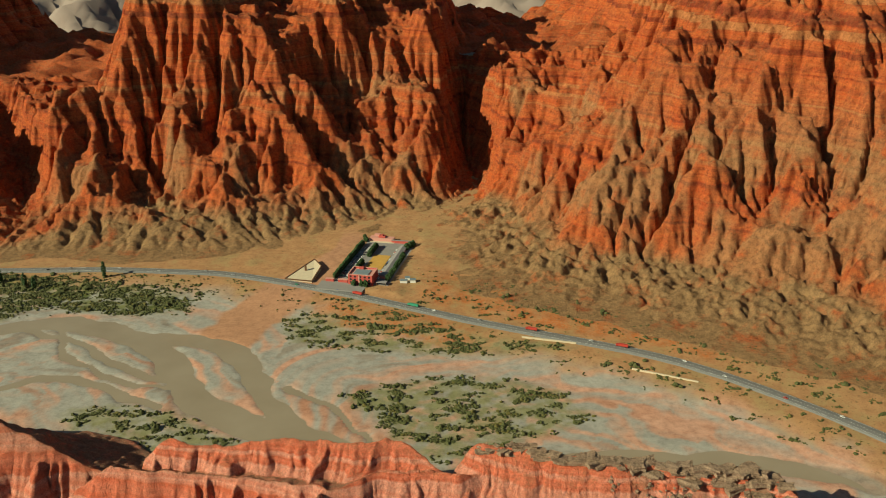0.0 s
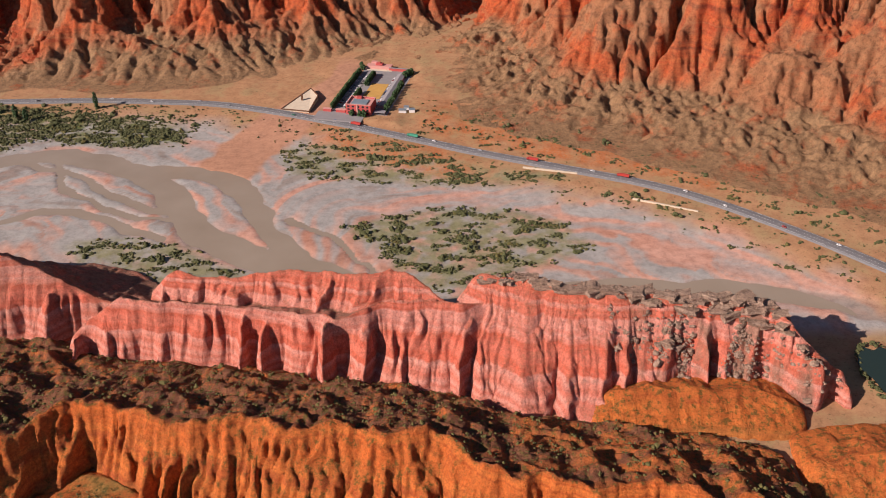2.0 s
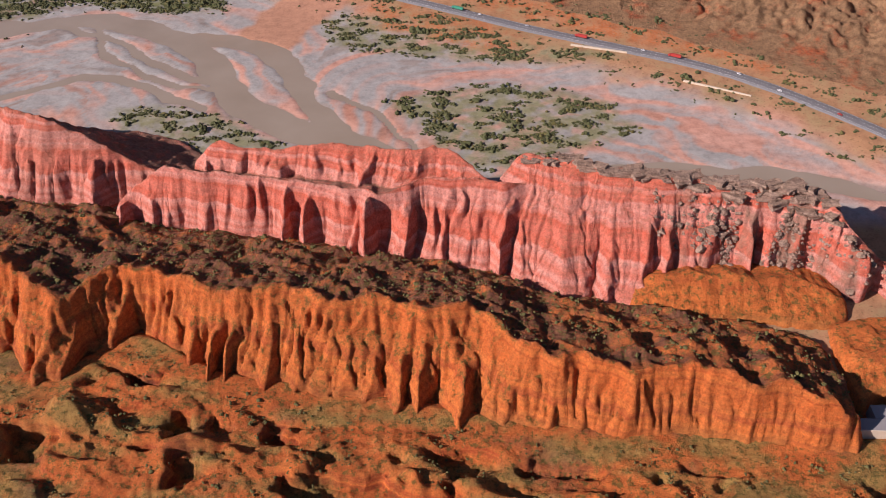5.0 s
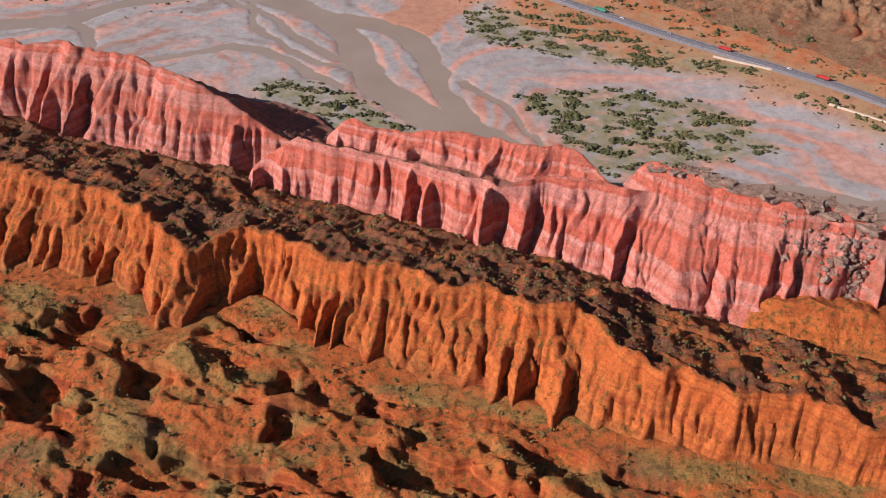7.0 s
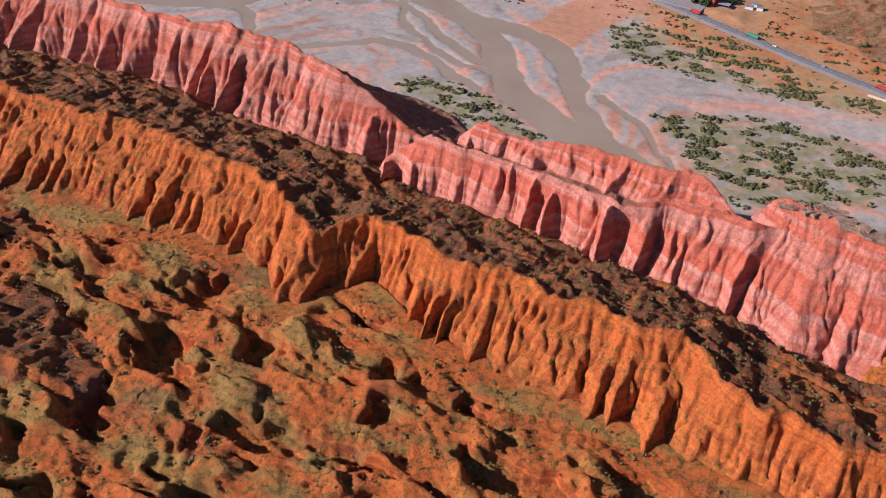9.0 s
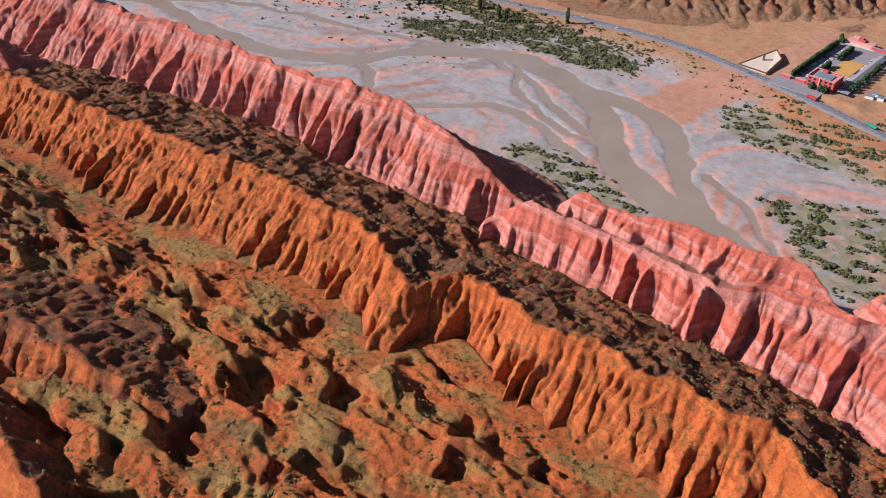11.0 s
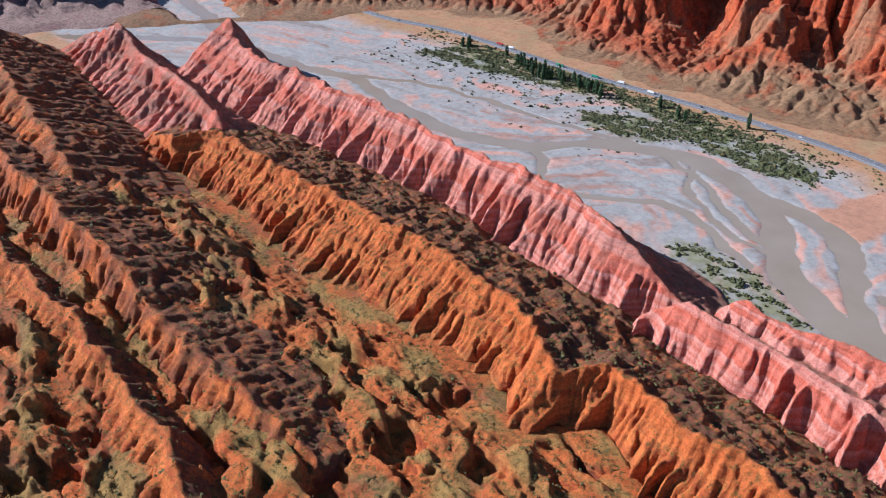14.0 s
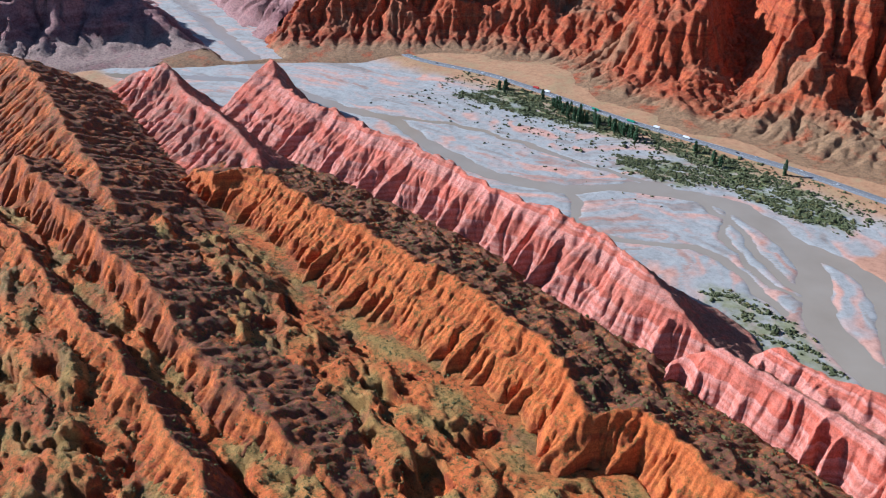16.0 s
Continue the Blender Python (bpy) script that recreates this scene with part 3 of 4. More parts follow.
RIDGES = [
    ("pink_ridge", [PINK_FRONT, PINK_BACK, PINK_EAST], (-306, 306, 440, 606), 1.1, PINK, 100, 0.03, 4, 0.6, 0.9, (24, 25), 0, 0.3, "steep fluted ridge of salmon-pink striped mudstone"),
    ("red_striped_ridge", [PINK_WEST], (-1170, -216, 520, 742), 1.6, PINK, 220, 0.04, 6, 1.2, 0.9, (30, 36), 0.35, 0.3, "long red and pink banded ridge beside the river"),
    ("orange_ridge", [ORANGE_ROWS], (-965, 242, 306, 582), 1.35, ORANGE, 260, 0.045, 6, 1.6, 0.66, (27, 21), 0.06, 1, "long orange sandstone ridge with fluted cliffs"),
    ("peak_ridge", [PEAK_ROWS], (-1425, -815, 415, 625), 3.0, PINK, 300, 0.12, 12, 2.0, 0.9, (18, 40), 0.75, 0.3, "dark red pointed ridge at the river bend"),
    ("west_ridge", [WEST_ROWS], (-1720, -715, 205, 520), 2.6, ORANGE, 340, 0.08, 10, 2.0, 0.9, (18, 40), 0.8, 0.7, "high overgrown red ridge with its shade in the colour"),
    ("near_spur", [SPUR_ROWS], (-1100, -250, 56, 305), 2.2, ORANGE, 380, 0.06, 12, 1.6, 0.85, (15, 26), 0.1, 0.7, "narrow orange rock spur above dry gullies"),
    ("middle_ridge", [MID_ROWS], (-1120, -340, 186, 384), 2.2, ORANGE, 440, 0.07, 12, 2.4, 0.85, (16, 30), 0.75, 0.8, "overgrown hill of red rock, shade in its colour, above the gully"),
    ("east_hill", [EAST_ROWS], (224, 432, 340, 456), 1.9, ORANGE, 470, 0.05, 10, 1.2, 0.8, (6, 40), 0.1, 0.3, "low rounded orange hill above the side road"),
    ("earth_mound", [MOUND_ROWS], (92, 264, 430, 496), 1.6, ORANGE, 410, 0.03, 8, 0.9, 0.9, (3, 30), 0, 0, "low bulldozed mound of orange earth"),
]
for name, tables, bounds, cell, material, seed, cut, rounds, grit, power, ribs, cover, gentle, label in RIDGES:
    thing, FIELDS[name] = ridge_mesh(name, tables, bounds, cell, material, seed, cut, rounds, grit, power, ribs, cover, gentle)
    tagged(thing, label, "ridge")


# ---- badlands in front of the ridges ----
def badland_height(x, y):
    foot = softtable(x, ORANGE_ROWS, 3)
    near = foot - y
    wx, wy = x + fbm(x / 60, y / 60, 4, 51) * 18, y + fbm(x / 60, y / 45, 4, 52) * 12
    z = 4 + 5 * fbm(x / 160, y / 90, 2, 50)
    for wave, tall, way, seed in ((68, 10, 0.2, 53), (31, 6, 0.36, 56), (14, 2.6, 0.46, 48), (6.5, 0.8, 0.3, 47)):
        p = (wy * 0.9 + way * wx) / wave + 0.7 * fbm(wx / (wave * 2.4), wy / (wave * 1.4), 3, seed)
        k = np.floor(p)
        f = p - k
        tooth = np.where(f < 0.86, (f / 0.86) ** 1.5, (1 - f) / 0.14)
        broken = smooth(-0.25, 0.3, vnoise(wx / (wave * 1.1) + hash2(k, k * 0, seed) * 50, k * 3.7, seed + 1))
        z = z + tall * tooth * broken * smooth(4, 60, near)
    z = z + (2.4 * (ridged(wx / 26, wy / 14, 3, 54) - 0.6) + 1.1 * (ridged(x / 8, y / 5, 2, 49) - 0.6)) * smooth(2, 20, near)
    z = z + fbm(x / 7, y / 7, 4, 55) * 0.9
    pit = smooth(0.2, 0.3, fbm(wx / 52, wy / 27, 2, 43)) + 0.45 * smooth(0.34, 0.42, fbm(wx / 26 + 9, wy / 15, 2, 42))
    z = z - np.minimum(pit, 1) * (12 + 5 * fbm(x / 14, y / 9, 3, 40)) * smooth(14, 40, near)
    west = smooth(-420, -760, x) * smooth(20, 90, near) * smooth(40, 140, y)
    return z + west * (14 + 10 * ridged(wx / 160, wy / 48, 3, 58))


def build_badlands():
    X, Y = np.meshgrid(np.arange(-1000, 440, 1.7), np.arange(40, 412, 1.7), indexing="ij")
    Z = badland_height(X, Y)
    Z = erode(Z, -5, 0.03, 4, 0.0)
    Z = Z + fbm(X / 4.5, Y / 4.5, 3, 57) * 0.7 + (ridged(X / 11, Y / 7, 2, 46) - 0.6) * 0.8
    foot = softtable(X, ORANGE_ROWS, 3, 20)
    Z = np.where(Y > foot + 4, np.minimum(Z, 3 - (Y - foot - 4) * 0.5), Z)
    masks = {"back": 0.55 * smooth(0.12, 0.42, fbm(X / 70, Y / 35, 4, 59) + 0.3 * smooth(-420, -700, X)), "apron": 0.95 * smooth(-0.15, 0.25, fbm(X / 60, Y / 28, 5, 60))}
    FIELDS["badlands"] = (-1000, 40, 1.7, Z)
    return tagged(new("badlands", grid_mesh("badlands", X, Y, Z, ORANGE, masks)), "orange hummocky badlands dotted with dry scrub", "badlands", kind="structure")


build_badlands()


# ---- mountains across the valley ----
def mountain_mass(x, y):
    """The mountains before water has worn them."""
    s, d = line_coords(x + fbm(x / 150, y / 150, 3, 61) * 30, y + fbm(x / 150, y / 150, 3, 62) * 30, TOE)
    buttress = ridged(s / 210, d / 400, 2, 63)
    reach = 70 + 60 * smooth(-40, 60, x)
    d1 = np.where(d < reach, d * 70 / reach, d - reach + 70)
    dd = d1 + (buttress - 0.6) * 150 * smooth(50, 190, d1) + (fbm(x / 110, y / 110, 5, 64, 0.55) * 85 + fbm(x / 34, y / 34, 3, 60) * 16) * smooth(20, 120, d1)
    z = 10 + np.interp(dd, [-40, 0, 70, 95, 165, 180, 290, 312, 430, 640, 1000], [-6, 0, 24, 46, 100, 120, 190, 226, 306, 345, 370])
    z = z + (ridged(x / 60, y / 60, 3, 78) - 0.55) * 5 * smooth(5, 40, d1)
    peaks = ridged(x / 200, y / 200, 4, 67)
    z = z + (peaks - 0.5) * 130 * smooth(240, 520, d) + fbm(x / 16, y / 16, 3, 68) * 5 * smooth(0, 60, d)
    gs, g = line_coords(x + fbm(x / 40, y / 40, 3, 69) * 12, y, GORGE)
    floor = 14 + np.clip(gs - 60, 0, 900) * 0.07 + 150 * smooth(280, 620, gs)
    wide = 8 + np.clip(90 - gs, 0, 90) * 0.4
    z = floor + (z - floor) * smooth(wide, wide + 42, np.abs(g))
    gs2, g2 = line_coords(x + fbm(x / 40, y / 40, 3, 70) * 14, y, GORGE_WEST)
    floor2 = 12 + gs2 * 0.1
    z = np.minimum(z, floor2 + (z - floor2) * smooth(10, 75, np.abs(g2)))
    # the broad notch above the gorge and the low country behind the western ravine
    dip = np.exp(-(((x - 185) / 170.0) ** 4)) * smooth(1220, 1400, y)
    z = z + (np.minimum(z, 120 + 105 * ridged(x / 130, y / 130, 4, 84)) - z) * dip
    low = smooth(-500, -640, x) * smooth(1270, 1420, y) * smooth(-1300, -1100, x)
    z = z + (np.minimum(z, 90 + 70 * ridged(x / 150, y / 150, 4, 85)) - z) * low
    # cut bank along the river's far side, and the tributary canyon
    z = np.maximum(z, np.where((x < -1100) & (d > -25), 11 * smooth(-22, -10, d), -50))
    gs3, g3 = line_coords(x + fbm(x / 60, y / 60, 3, 86) * 16, y + fbm(x / 60, y / 60, 3, 87) * 16, CANYON)
    bank = 40 + 0.02 * gs3
    z = np.minimum(z, -9 + np.clip((np.abs(g3) - bank) * 0.95, -4, 900))
    return np.where(d < -25, 6 + (d + 25) * 0.3, z), dd, d


# Red rock turned paler and greyer: the haze of distance is in the colour
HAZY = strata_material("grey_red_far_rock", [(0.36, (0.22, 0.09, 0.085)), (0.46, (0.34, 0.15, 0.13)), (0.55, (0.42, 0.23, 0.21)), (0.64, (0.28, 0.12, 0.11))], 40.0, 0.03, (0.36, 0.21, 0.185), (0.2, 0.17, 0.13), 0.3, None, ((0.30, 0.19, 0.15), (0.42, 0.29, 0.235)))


def build_mountains():
    x0, y0, cell = -1500.0, 640.0, 4.6
    X, Y = np.meshgrid(np.arange(x0, 640, cell), np.arange(y0, 1720, cell), indexing="ij")
    keep = np.interp(X[:, 0], [p[0] for p in TOE], [p[1] for p in TOE])
    Z, dd, d = mountain_mass(X, Y)
    Z = erode(Z, 9, 0.085, 13, 0.02)
    # twice as fine, with small ribs and bedding
    fine = 2.3
    FX, FY = np.meshgrid(np.arange(x0 + 5, 630, fine), np.arange(y0 + 5, 1700, fine), indexing="ij")
    gx, gy = (FX - x0) / cell, (FY - y0) / cell
    i, j = gx.astype(int), gy.astype(int)
    fx, fy = gx - i, gy - j

    def at(field):
        return (field[i, j] * (1 - fx) * (1 - fy) + field[i + 1, j] * fx * (1 - fy) + field[i, j + 1] * (1 - fx) * fy + field[i + 1, j + 1] * fx * fy)

    H, D, E = at(Z), at(d), at(dd)
    inner = smooth(5, 90, D)
    S, _ = line_coords(FX, FY, TOE)
    sway = fbm(FX / 60, FY / 60, 3, 81)
    H = H + inner * ((ridged(S / 52 + sway * 1.3, D / 80, 3, 80) - 0.6) * 7 + (ridged(S / 19 + sway * 1.5, D / 26, 3, 66) - 0.6) * 6 + (ridged(FX / 24, FY / 24, 4, 82) - 0.6) * 11 + fbm(FX / 5, FY / 5, 2, 73) * 1.6)
    H = H + smooth(-10, 40, D) * (1 - inner) * (ridged(S / 30 + sway, D / 60, 4, 83) - 0.6) * 5
    band = 15 + 0 * H
    q = (H + fbm(FX / 120, FY / 120, 2, 65) * 14) / band
    k = np.floor(q)
    ledge = k + smooth(0.25, 0.75, q - k)
    H = H + (ledge - q) * band * 0.7 * smooth(80, 170, E) * smooth(-0.35, 0.2, fbm(FX / 110, FY / 110, 3, 72))
    shift = 45 * smooth(-480, -620, FX)
    apron = smooth(105, 65, E + shift)
    debris = 0.7 * smooth(0.0, 0.3, fbm(FX / 90, FY / 90, 5, 77) - 0.05 + 0.42 * smooth(120, 330, FX)) * smooth(360, 220, E)
    mesh = grid_mesh("mountain", FX, FY, H, RED, {"apron": np.maximum(apron, debris)})
    # leave out the plain in front of the toe
    bm = bmesh.new()
    bm.from_mesh(mesh)
    gone = [f for f in bm.faces if all(v.co.z < -12 for v in f.verts)]
    bmesh.ops.delete(bm, geom=gone, context="FACES")
    bm.to_mesh(mesh)
    bm.free()
    tagged(new("mountain", mesh), "rugged red sandstone mountains with gullied cliffs", "mountain", kind="structure")
    # coarser heights farther away, to the left and behind
    for name, xs, ys in (("mountain_west", spaced([(-2900, 9), (-1488, 1)]), spaced([(-200, 9), (1750, 1)])), ("mountain_north", spaced([(-1500, 13), (1000, 1)]), spaced([(1690, 13), (2600, 1)])), ("mountain_east", spaced([(628, 10), (1100, 40), (1800, 1)]), spaced([(300, 12), (1700, 1)]))):
        X2, Y2 = np.meshgrid(xs, ys, indexing="ij")
        Z2, dd2, d2 = mountain_mass(X2, Y2)
        Z2 = Z2 + (ridged(X2 / 80, Y2 / 80, 4, 79) - 0.6) * 44 * smooth(0, 90, d2) * (Z2 > 4)
        if name != "mountain_east":
            Z2 = erode(Z2, 9, 0.09, 10, 0.0)
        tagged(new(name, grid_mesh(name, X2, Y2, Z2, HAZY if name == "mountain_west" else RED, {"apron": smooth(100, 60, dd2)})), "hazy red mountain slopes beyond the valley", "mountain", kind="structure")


build_mountains()


def build_far_range():
    n = Nodes("pale_far_rock")
    pale = n.done(n.mix(n.noise(0.006, 6, 0.65), (0.20, 0.14, 0.125), (0.38, 0.32, 0.29)))
    xs, ys = spaced([(-4200, 30), (3000, 1)]), spaced([(2500, 30), (4500, 1)])
    X, Y = np.meshgrid(xs, ys, indexing="ij")
    Z = smooth(2500, 3400, Y) * (150 + 260 * ridged(X / 420, Y / 420, 5, 71)) - 20
    Z = erode(Z + (ridged(X / 120, Y / 120, 3, 41) - 0.6) * 60, 0, 0.12, 10, 0.0)
    return tagged(new("far_range", grid_mesh("far_range", X, Y, Z, pale)), "pale far mountain range behind the gorge", "mountain", kind="structure")


build_far_range()


# ---- road ----
def road_axis():
    pts = np.array(ROAD[3:-1], float)
    dist = np.concatenate([[0], np.cumsum(np.hypot(*np.diff(pts, axis=0).T))])
    s = np.arange(0, dist[-1], 6.0)
    px = sum(np.interp(s + k, dist, pts[:, 0]) for k in (-30, -15, 0, 15, 30)) / 5
    py = sum(np.interp(s + k, dist, pts[:, 1]) for k in (-30, -15, 0, 15, 30)) / 5
    tx, ty = np.gradient(px), np.gradient(py)
    ln = np.hypot(tx, ty)
    return px, py, -ty / ln, tx / ln


AXIS = road_axis()


def road_curve(share, off):
    """A place on the highway, off metres to the side of its middle, and the heading there."""
    px, py, nx, ny = AXIS
    at = share * (len(px) - 1)
    k = np.arange(len(px))
    x, y, a, b = [float(np.interp(at, k, v)) for v in AXIS]
    return x + a * off, y + b * off, math.atan2(-a, b)


def build_road():
    n = Nodes("asphalt", 0.8)
    n.bump(n.noise(3, 3), 0.05, 0.3)
    mat = n.done(n.mix(n.noise(0.15, 4), (0.13, 0.13, 0.135), (0.20, 0.195, 0.19)))
    px, py, nx, ny = AXIS
    off = np.array([-9, -6.4, -6.1, 6.1, 6.4, 9])
    up = np.array([-2.5, 0.9, 1.0, 1.0, 0.9, -2.5])
    X, Y = px[:, None] + nx[:, None] * off, py[:, None] + ny[:, None] * off
    Z = np.full(X.shape, 6.6) + up
    return tagged(new("road", grid_mesh("road", X, Y, Z, mat)), "grey two-lane asphalt highway along the river plain", "road", kind="structure")


build_road()


# ---- small builders ----
def plain(name, colour, rough=0.7, vary=0.15, scale=0.4):
    n = Nodes(name, rough)
    dark = tuple(c * (1 - vary) for c in colour)
    light = tuple(min(1, c * (1 + vary)) for c in colour)
    n.bump(n.noise(scale * 4, 3), 0.04, 0.4)
    return n.done(n.mix(n.noise(scale, 4, 0.65), dark, light))


def part(name, bm, material, parent=None, label="", m=None):
    me = bpy.data.meshes.new(name)
    bm.to_mesh(me)
    bm.free()
    me.materials.append(material)
    ob = new(name, me)
    if parent:
        ob.parent = parent
    if m is not None:
        ob.matrix_basis = m
    return tagged(ob, label) if label else ob


def box(bm, x0, x1, y0, y1, z0, z1, bevel=0.0):
    made = bmesh.ops.create_cube(bm, size=1, matrix=Matrix.Translation(((x0 + x1) / 2, (y0 + y1) / 2, (z0 + z1) / 2)) @ Matrix.Diagonal((x1 - x0, y1 - y0, z1 - z0, 1)))
    if bevel:
        edges = list({e for v in made["verts"] for e in v.link_edges})
        bmesh.ops.bevel(bm, geom=edges, offset=bevel, segments=1, affect="EDGES")
    return made["verts"]


def boxes(*rows, bevel=0.0):
    bm = bmesh.new()
    for r in rows:
        box(bm, *r, bevel=bevel)
    return bm


def ground_z(x, y):
    return plain_height(np.asarray(x, float), np.asarray(y, float))[0]


GREEN_LEAF = plain("shrub_leaf", (0.075, 0.08, 0.03), 0.8, 0.5, 0.3)
DRY_LEAF = plain("dry_scrub", (0.12, 0.105, 0.035), 0.9, 0.4, 0.3)
TREE_LEAF = plain("tree_leaf", (0.03, 0.062, 0.02), 0.7, 0.45, 0.5)
BARK = plain("bark", (0.16, 0.12, 0.08), 0.9)
GREY_ROCK = strata_material("grey_cap_rock", [(0.36, (0.24, 0.15, 0.105)), (0.46, (0.38, 0.26, 0.19)), (0.55, (0.46, 0.33, 0.25)), (0.64, (0.32, 0.19, 0.14))], 3.0, 0.0, (0.38, 0.25, 0.17), (0.2, 0.15, 0.08), 0.3)
PAVING = plain("grey_paving", (0.25, 0.235, 0.23), 0.85, 0.2, 0.1)
REDPAINT = plain("red_painted_wall", (0.45, 0.085, 0.075), 0.7, 0.15, 0.2)
PINKPLASTER = plain("pink_plaster", (0.55, 0.27, 0.23), 0.8, 0.12, 0.2)
BLUEROOF = plain("blue_grey_sheet_roof", (0.17, 0.22, 0.25), 0.5, 0.15, 0.3)
GREYROOF = plain("grey_tile_roof", (0.26, 0.245, 0.25), 0.8, 0.2, 0.5)
WHITE = plain("white_paint", (0.72, 0.71, 0.68), 0.45, 0.06)
PALE_STONE = plain("pale_stone_facing", (0.55, 0.46, 0.34), 0.85, 0.2, 0.25)
BROWN = plain("brown_timber", (0.14, 0.07, 0.04), 0.7)
YELLOW_EARTH = plain("yellow_earth", (0.50, 0.29, 0.08), 0.95, 0.2, 0.15)
GLASS = plain("dark_window_glass", (0.02, 0.025, 0.03), 0.1, 0.1)
RUBBER = plain("tyre_rubber", (0.02, 0.02, 0.02), 0.9)


# ---- gallery row, gate, courts: the visitor compound ----
SITE = pose(-137, 986, 9.0, 0, 0, -11.5)


def on_site(name, label, category, x=0.0, y=0.0, turn=0.0, group=""):
    ob = new(name)
    ob.matrix_basis = SITE @ pose(x, y, 0, 0, 0, turn)
    return tagged(ob, label, category, group)


def build_compound():
    bm = boxes((-3, 72, -6, 152, -1.5, 0.12))
    court = part("car_park", bm, PAVING, m=SITE)
    tagged(court, "grey paved car park inside the compound", "car park", kind="structure")
    tagged(part("forecourt", boxes((-14, 46, -30, -6.2, -1.5, 0.06)), PAVING, m=SITE), "grey paved forecourt between road and hall", "paving", kind="structure")
    bm = bmesh.new()
    box(bm, 27, 50, 42, 92, 0.1, 0.45, 0.2)
    tagged(part("sports_field", bm, YELLOW_EARTH, m=SITE), "bare yellow earth field in the court", "field")
    # main red hall
    hall = on_site("visitor_hall", "square red hall with a blue-grey sunk roof", "building", 22, -10)
    part("wall", boxes((0, 31, 0, 0.6, 0, 13), (0, 31, 25.4, 26, 0, 13), (0, 0.6, 0.6, 25.4, 0, 13), (30.4, 31, 0.6, 25.4, 0, 13)), REDPAINT, hall)
    part("roof", boxes((0.6, 30.4, 0.6, 25.4, 11.2, 11.6)), PINKPLASTER, hall, "pink flat roof")
    part("skylight", boxes((5, 25, 5, 20, 11.6, 12.6), bevel=0.4), BLUEROOF, hall, "blue-grey sheet roof panel")
    part("stair_head", boxes((8, 14, 21, 25, 11.6, 14.5)), REDPAINT, hall)
    part("parapet", boxes((-0.3, 31.3, -0.3, 0.9, 13, 13.5), (-0.3, 31.3, 25.1, 26.3, 13, 13.5), (-0.3, 0.9, 0.9, 25.1, 13, 13.5), (30.1, 31.3, 0.9, 25.1, 13, 13.5)), PINKPLASTER, hall)
    part("pilaster", boxes((13.5, 15, -0.8, 0, 0, 13)), PINKPLASTER, hall)
    for k in range(5):
        for floor in range(3):
            x = 2.2 + k * 5.6 + (1.2 if k > 1 else 0)
            part("window", boxes((x, x + 2.6, -0.08, 0.1, 1.6 + floor * 3.9, 3.9 + floor * 3.9)), GLASS, hall)
    # long gallery of shops
    for k in range(9):
        shop = on_site("shop", "low shop with a grey roof in a long row", "building", 55.5, 14 + k * 12, group="shops in the row")
        part("wall", boxes((0, 9, 0, 11.4, 0, 3.6)), PINKPLASTER, shop)
        bm = bmesh.new()
        vs = [bm.verts.new(c) for c in ((-0.8, -0.2, 3.5), (9.8, -0.2, 3.5), (4.5, -0.2, 5.4), (-0.8, 11.7, 3.5), (9.8, 11.7, 3.5), (4.5, 11.7, 5.4))]
        for f in ((0, 1, 2), (5, 4, 3), (0, 2, 5, 3), (2, 1, 4, 5), (1, 0, 3, 4)):
            bm.faces.new([vs[i] for i in f])
        part("roof", bm, GREYROOF, shop)
        part("door", boxes((-0.1, 0.1, 4.5, 6.5, 0, 2.4)), BROWN, shop)
    hut = on_site("pavilion", "open grey-roofed pavilion by the road", "pavilion", 57, -8)
    part("roof", boxes((0, 13, 0, 8, 3.6, 4.2), bevel=0.2), GREYROOF, hut)
    for x in (0.6, 12.1):
        for y in (0.6, 7.1):
            part("post", boxes((x, x + 0.4, y, y + 0.4, 0, 3.6)), BROWN, hut)
    # gate plaza at the gorge end
    gate = on_site("gate_house", "pink gate house with red roofs before the gorge", "building", 6, 142)
    part("wall", boxes((0, 34, 0, 10, 0, 5), (4, 12, 10, 16, 0, 6.5)), PINKPLASTER, gate)
    part("roof", boxes((12, 22, 2, 9, 5, 7.5), (16, 19, 3, 8, 7.5, 9.0), bevel=0.5), REDPAINT, gate, "red tiered roof")
    part("step", boxes((-2, 36, -4, 0, 0, 0.8)), PALE_STONE, gate)
    wall = on_site("court_wall", "long red wall closing the court", "wall", 38, 140)
    part("wall", boxes((0, 32, 0, 1.2, 0, 4)), REDPAINT, wall)
    part("coping", boxes((-0.4, 32.4, -0.5, 1.7, 4, 4.6)), GREYROOF, wall)
    for x, w in ((-8, 10), (8, 12)):
        lodge = on_site("gate_lodge", "small red gate lodge at the entrance", "building", x, -7, group="gate lodges")
        part("wall", boxes((0, w, 0, 3.5, 0, 3.4)), REDPAINT, lodge)
        part("roof", boxes((-0.4, w + 0.4, -0.4, 3.9, 3.4, 3.8)), PINKPLASTER, lodge)
    for x, y, w in ((84, 6, 9), (96, 10, 7), (88, 16, 6)):
        house = on_site("shed", "small pale shed on the scrub slope", "building", x, y, 12, group="sheds")
        part("wall", boxes((0, w, 0, 5, -2, 3)), WHITE, house)
        part("roof", boxes((-0.4, w + 0.4, -0.4, 5.4, 3, 3.4)), BLUEROOF, house)


build_compound()


# ---- vehicles ----
PAINTS = [plain("car_paint_" + w, c, 0.3, 0.05) for w, c in (("white", (0.75, 0.75, 0.74)), ("silver", (0.45, 0.46, 0.48)), ("black", (0.03, 0.03, 0.035)), ("red", (0.4, 0.05, 0.04)), ("blue", (0.06, 0.12, 0.3)), ("green", (0.05, 0.25, 0.16)))]


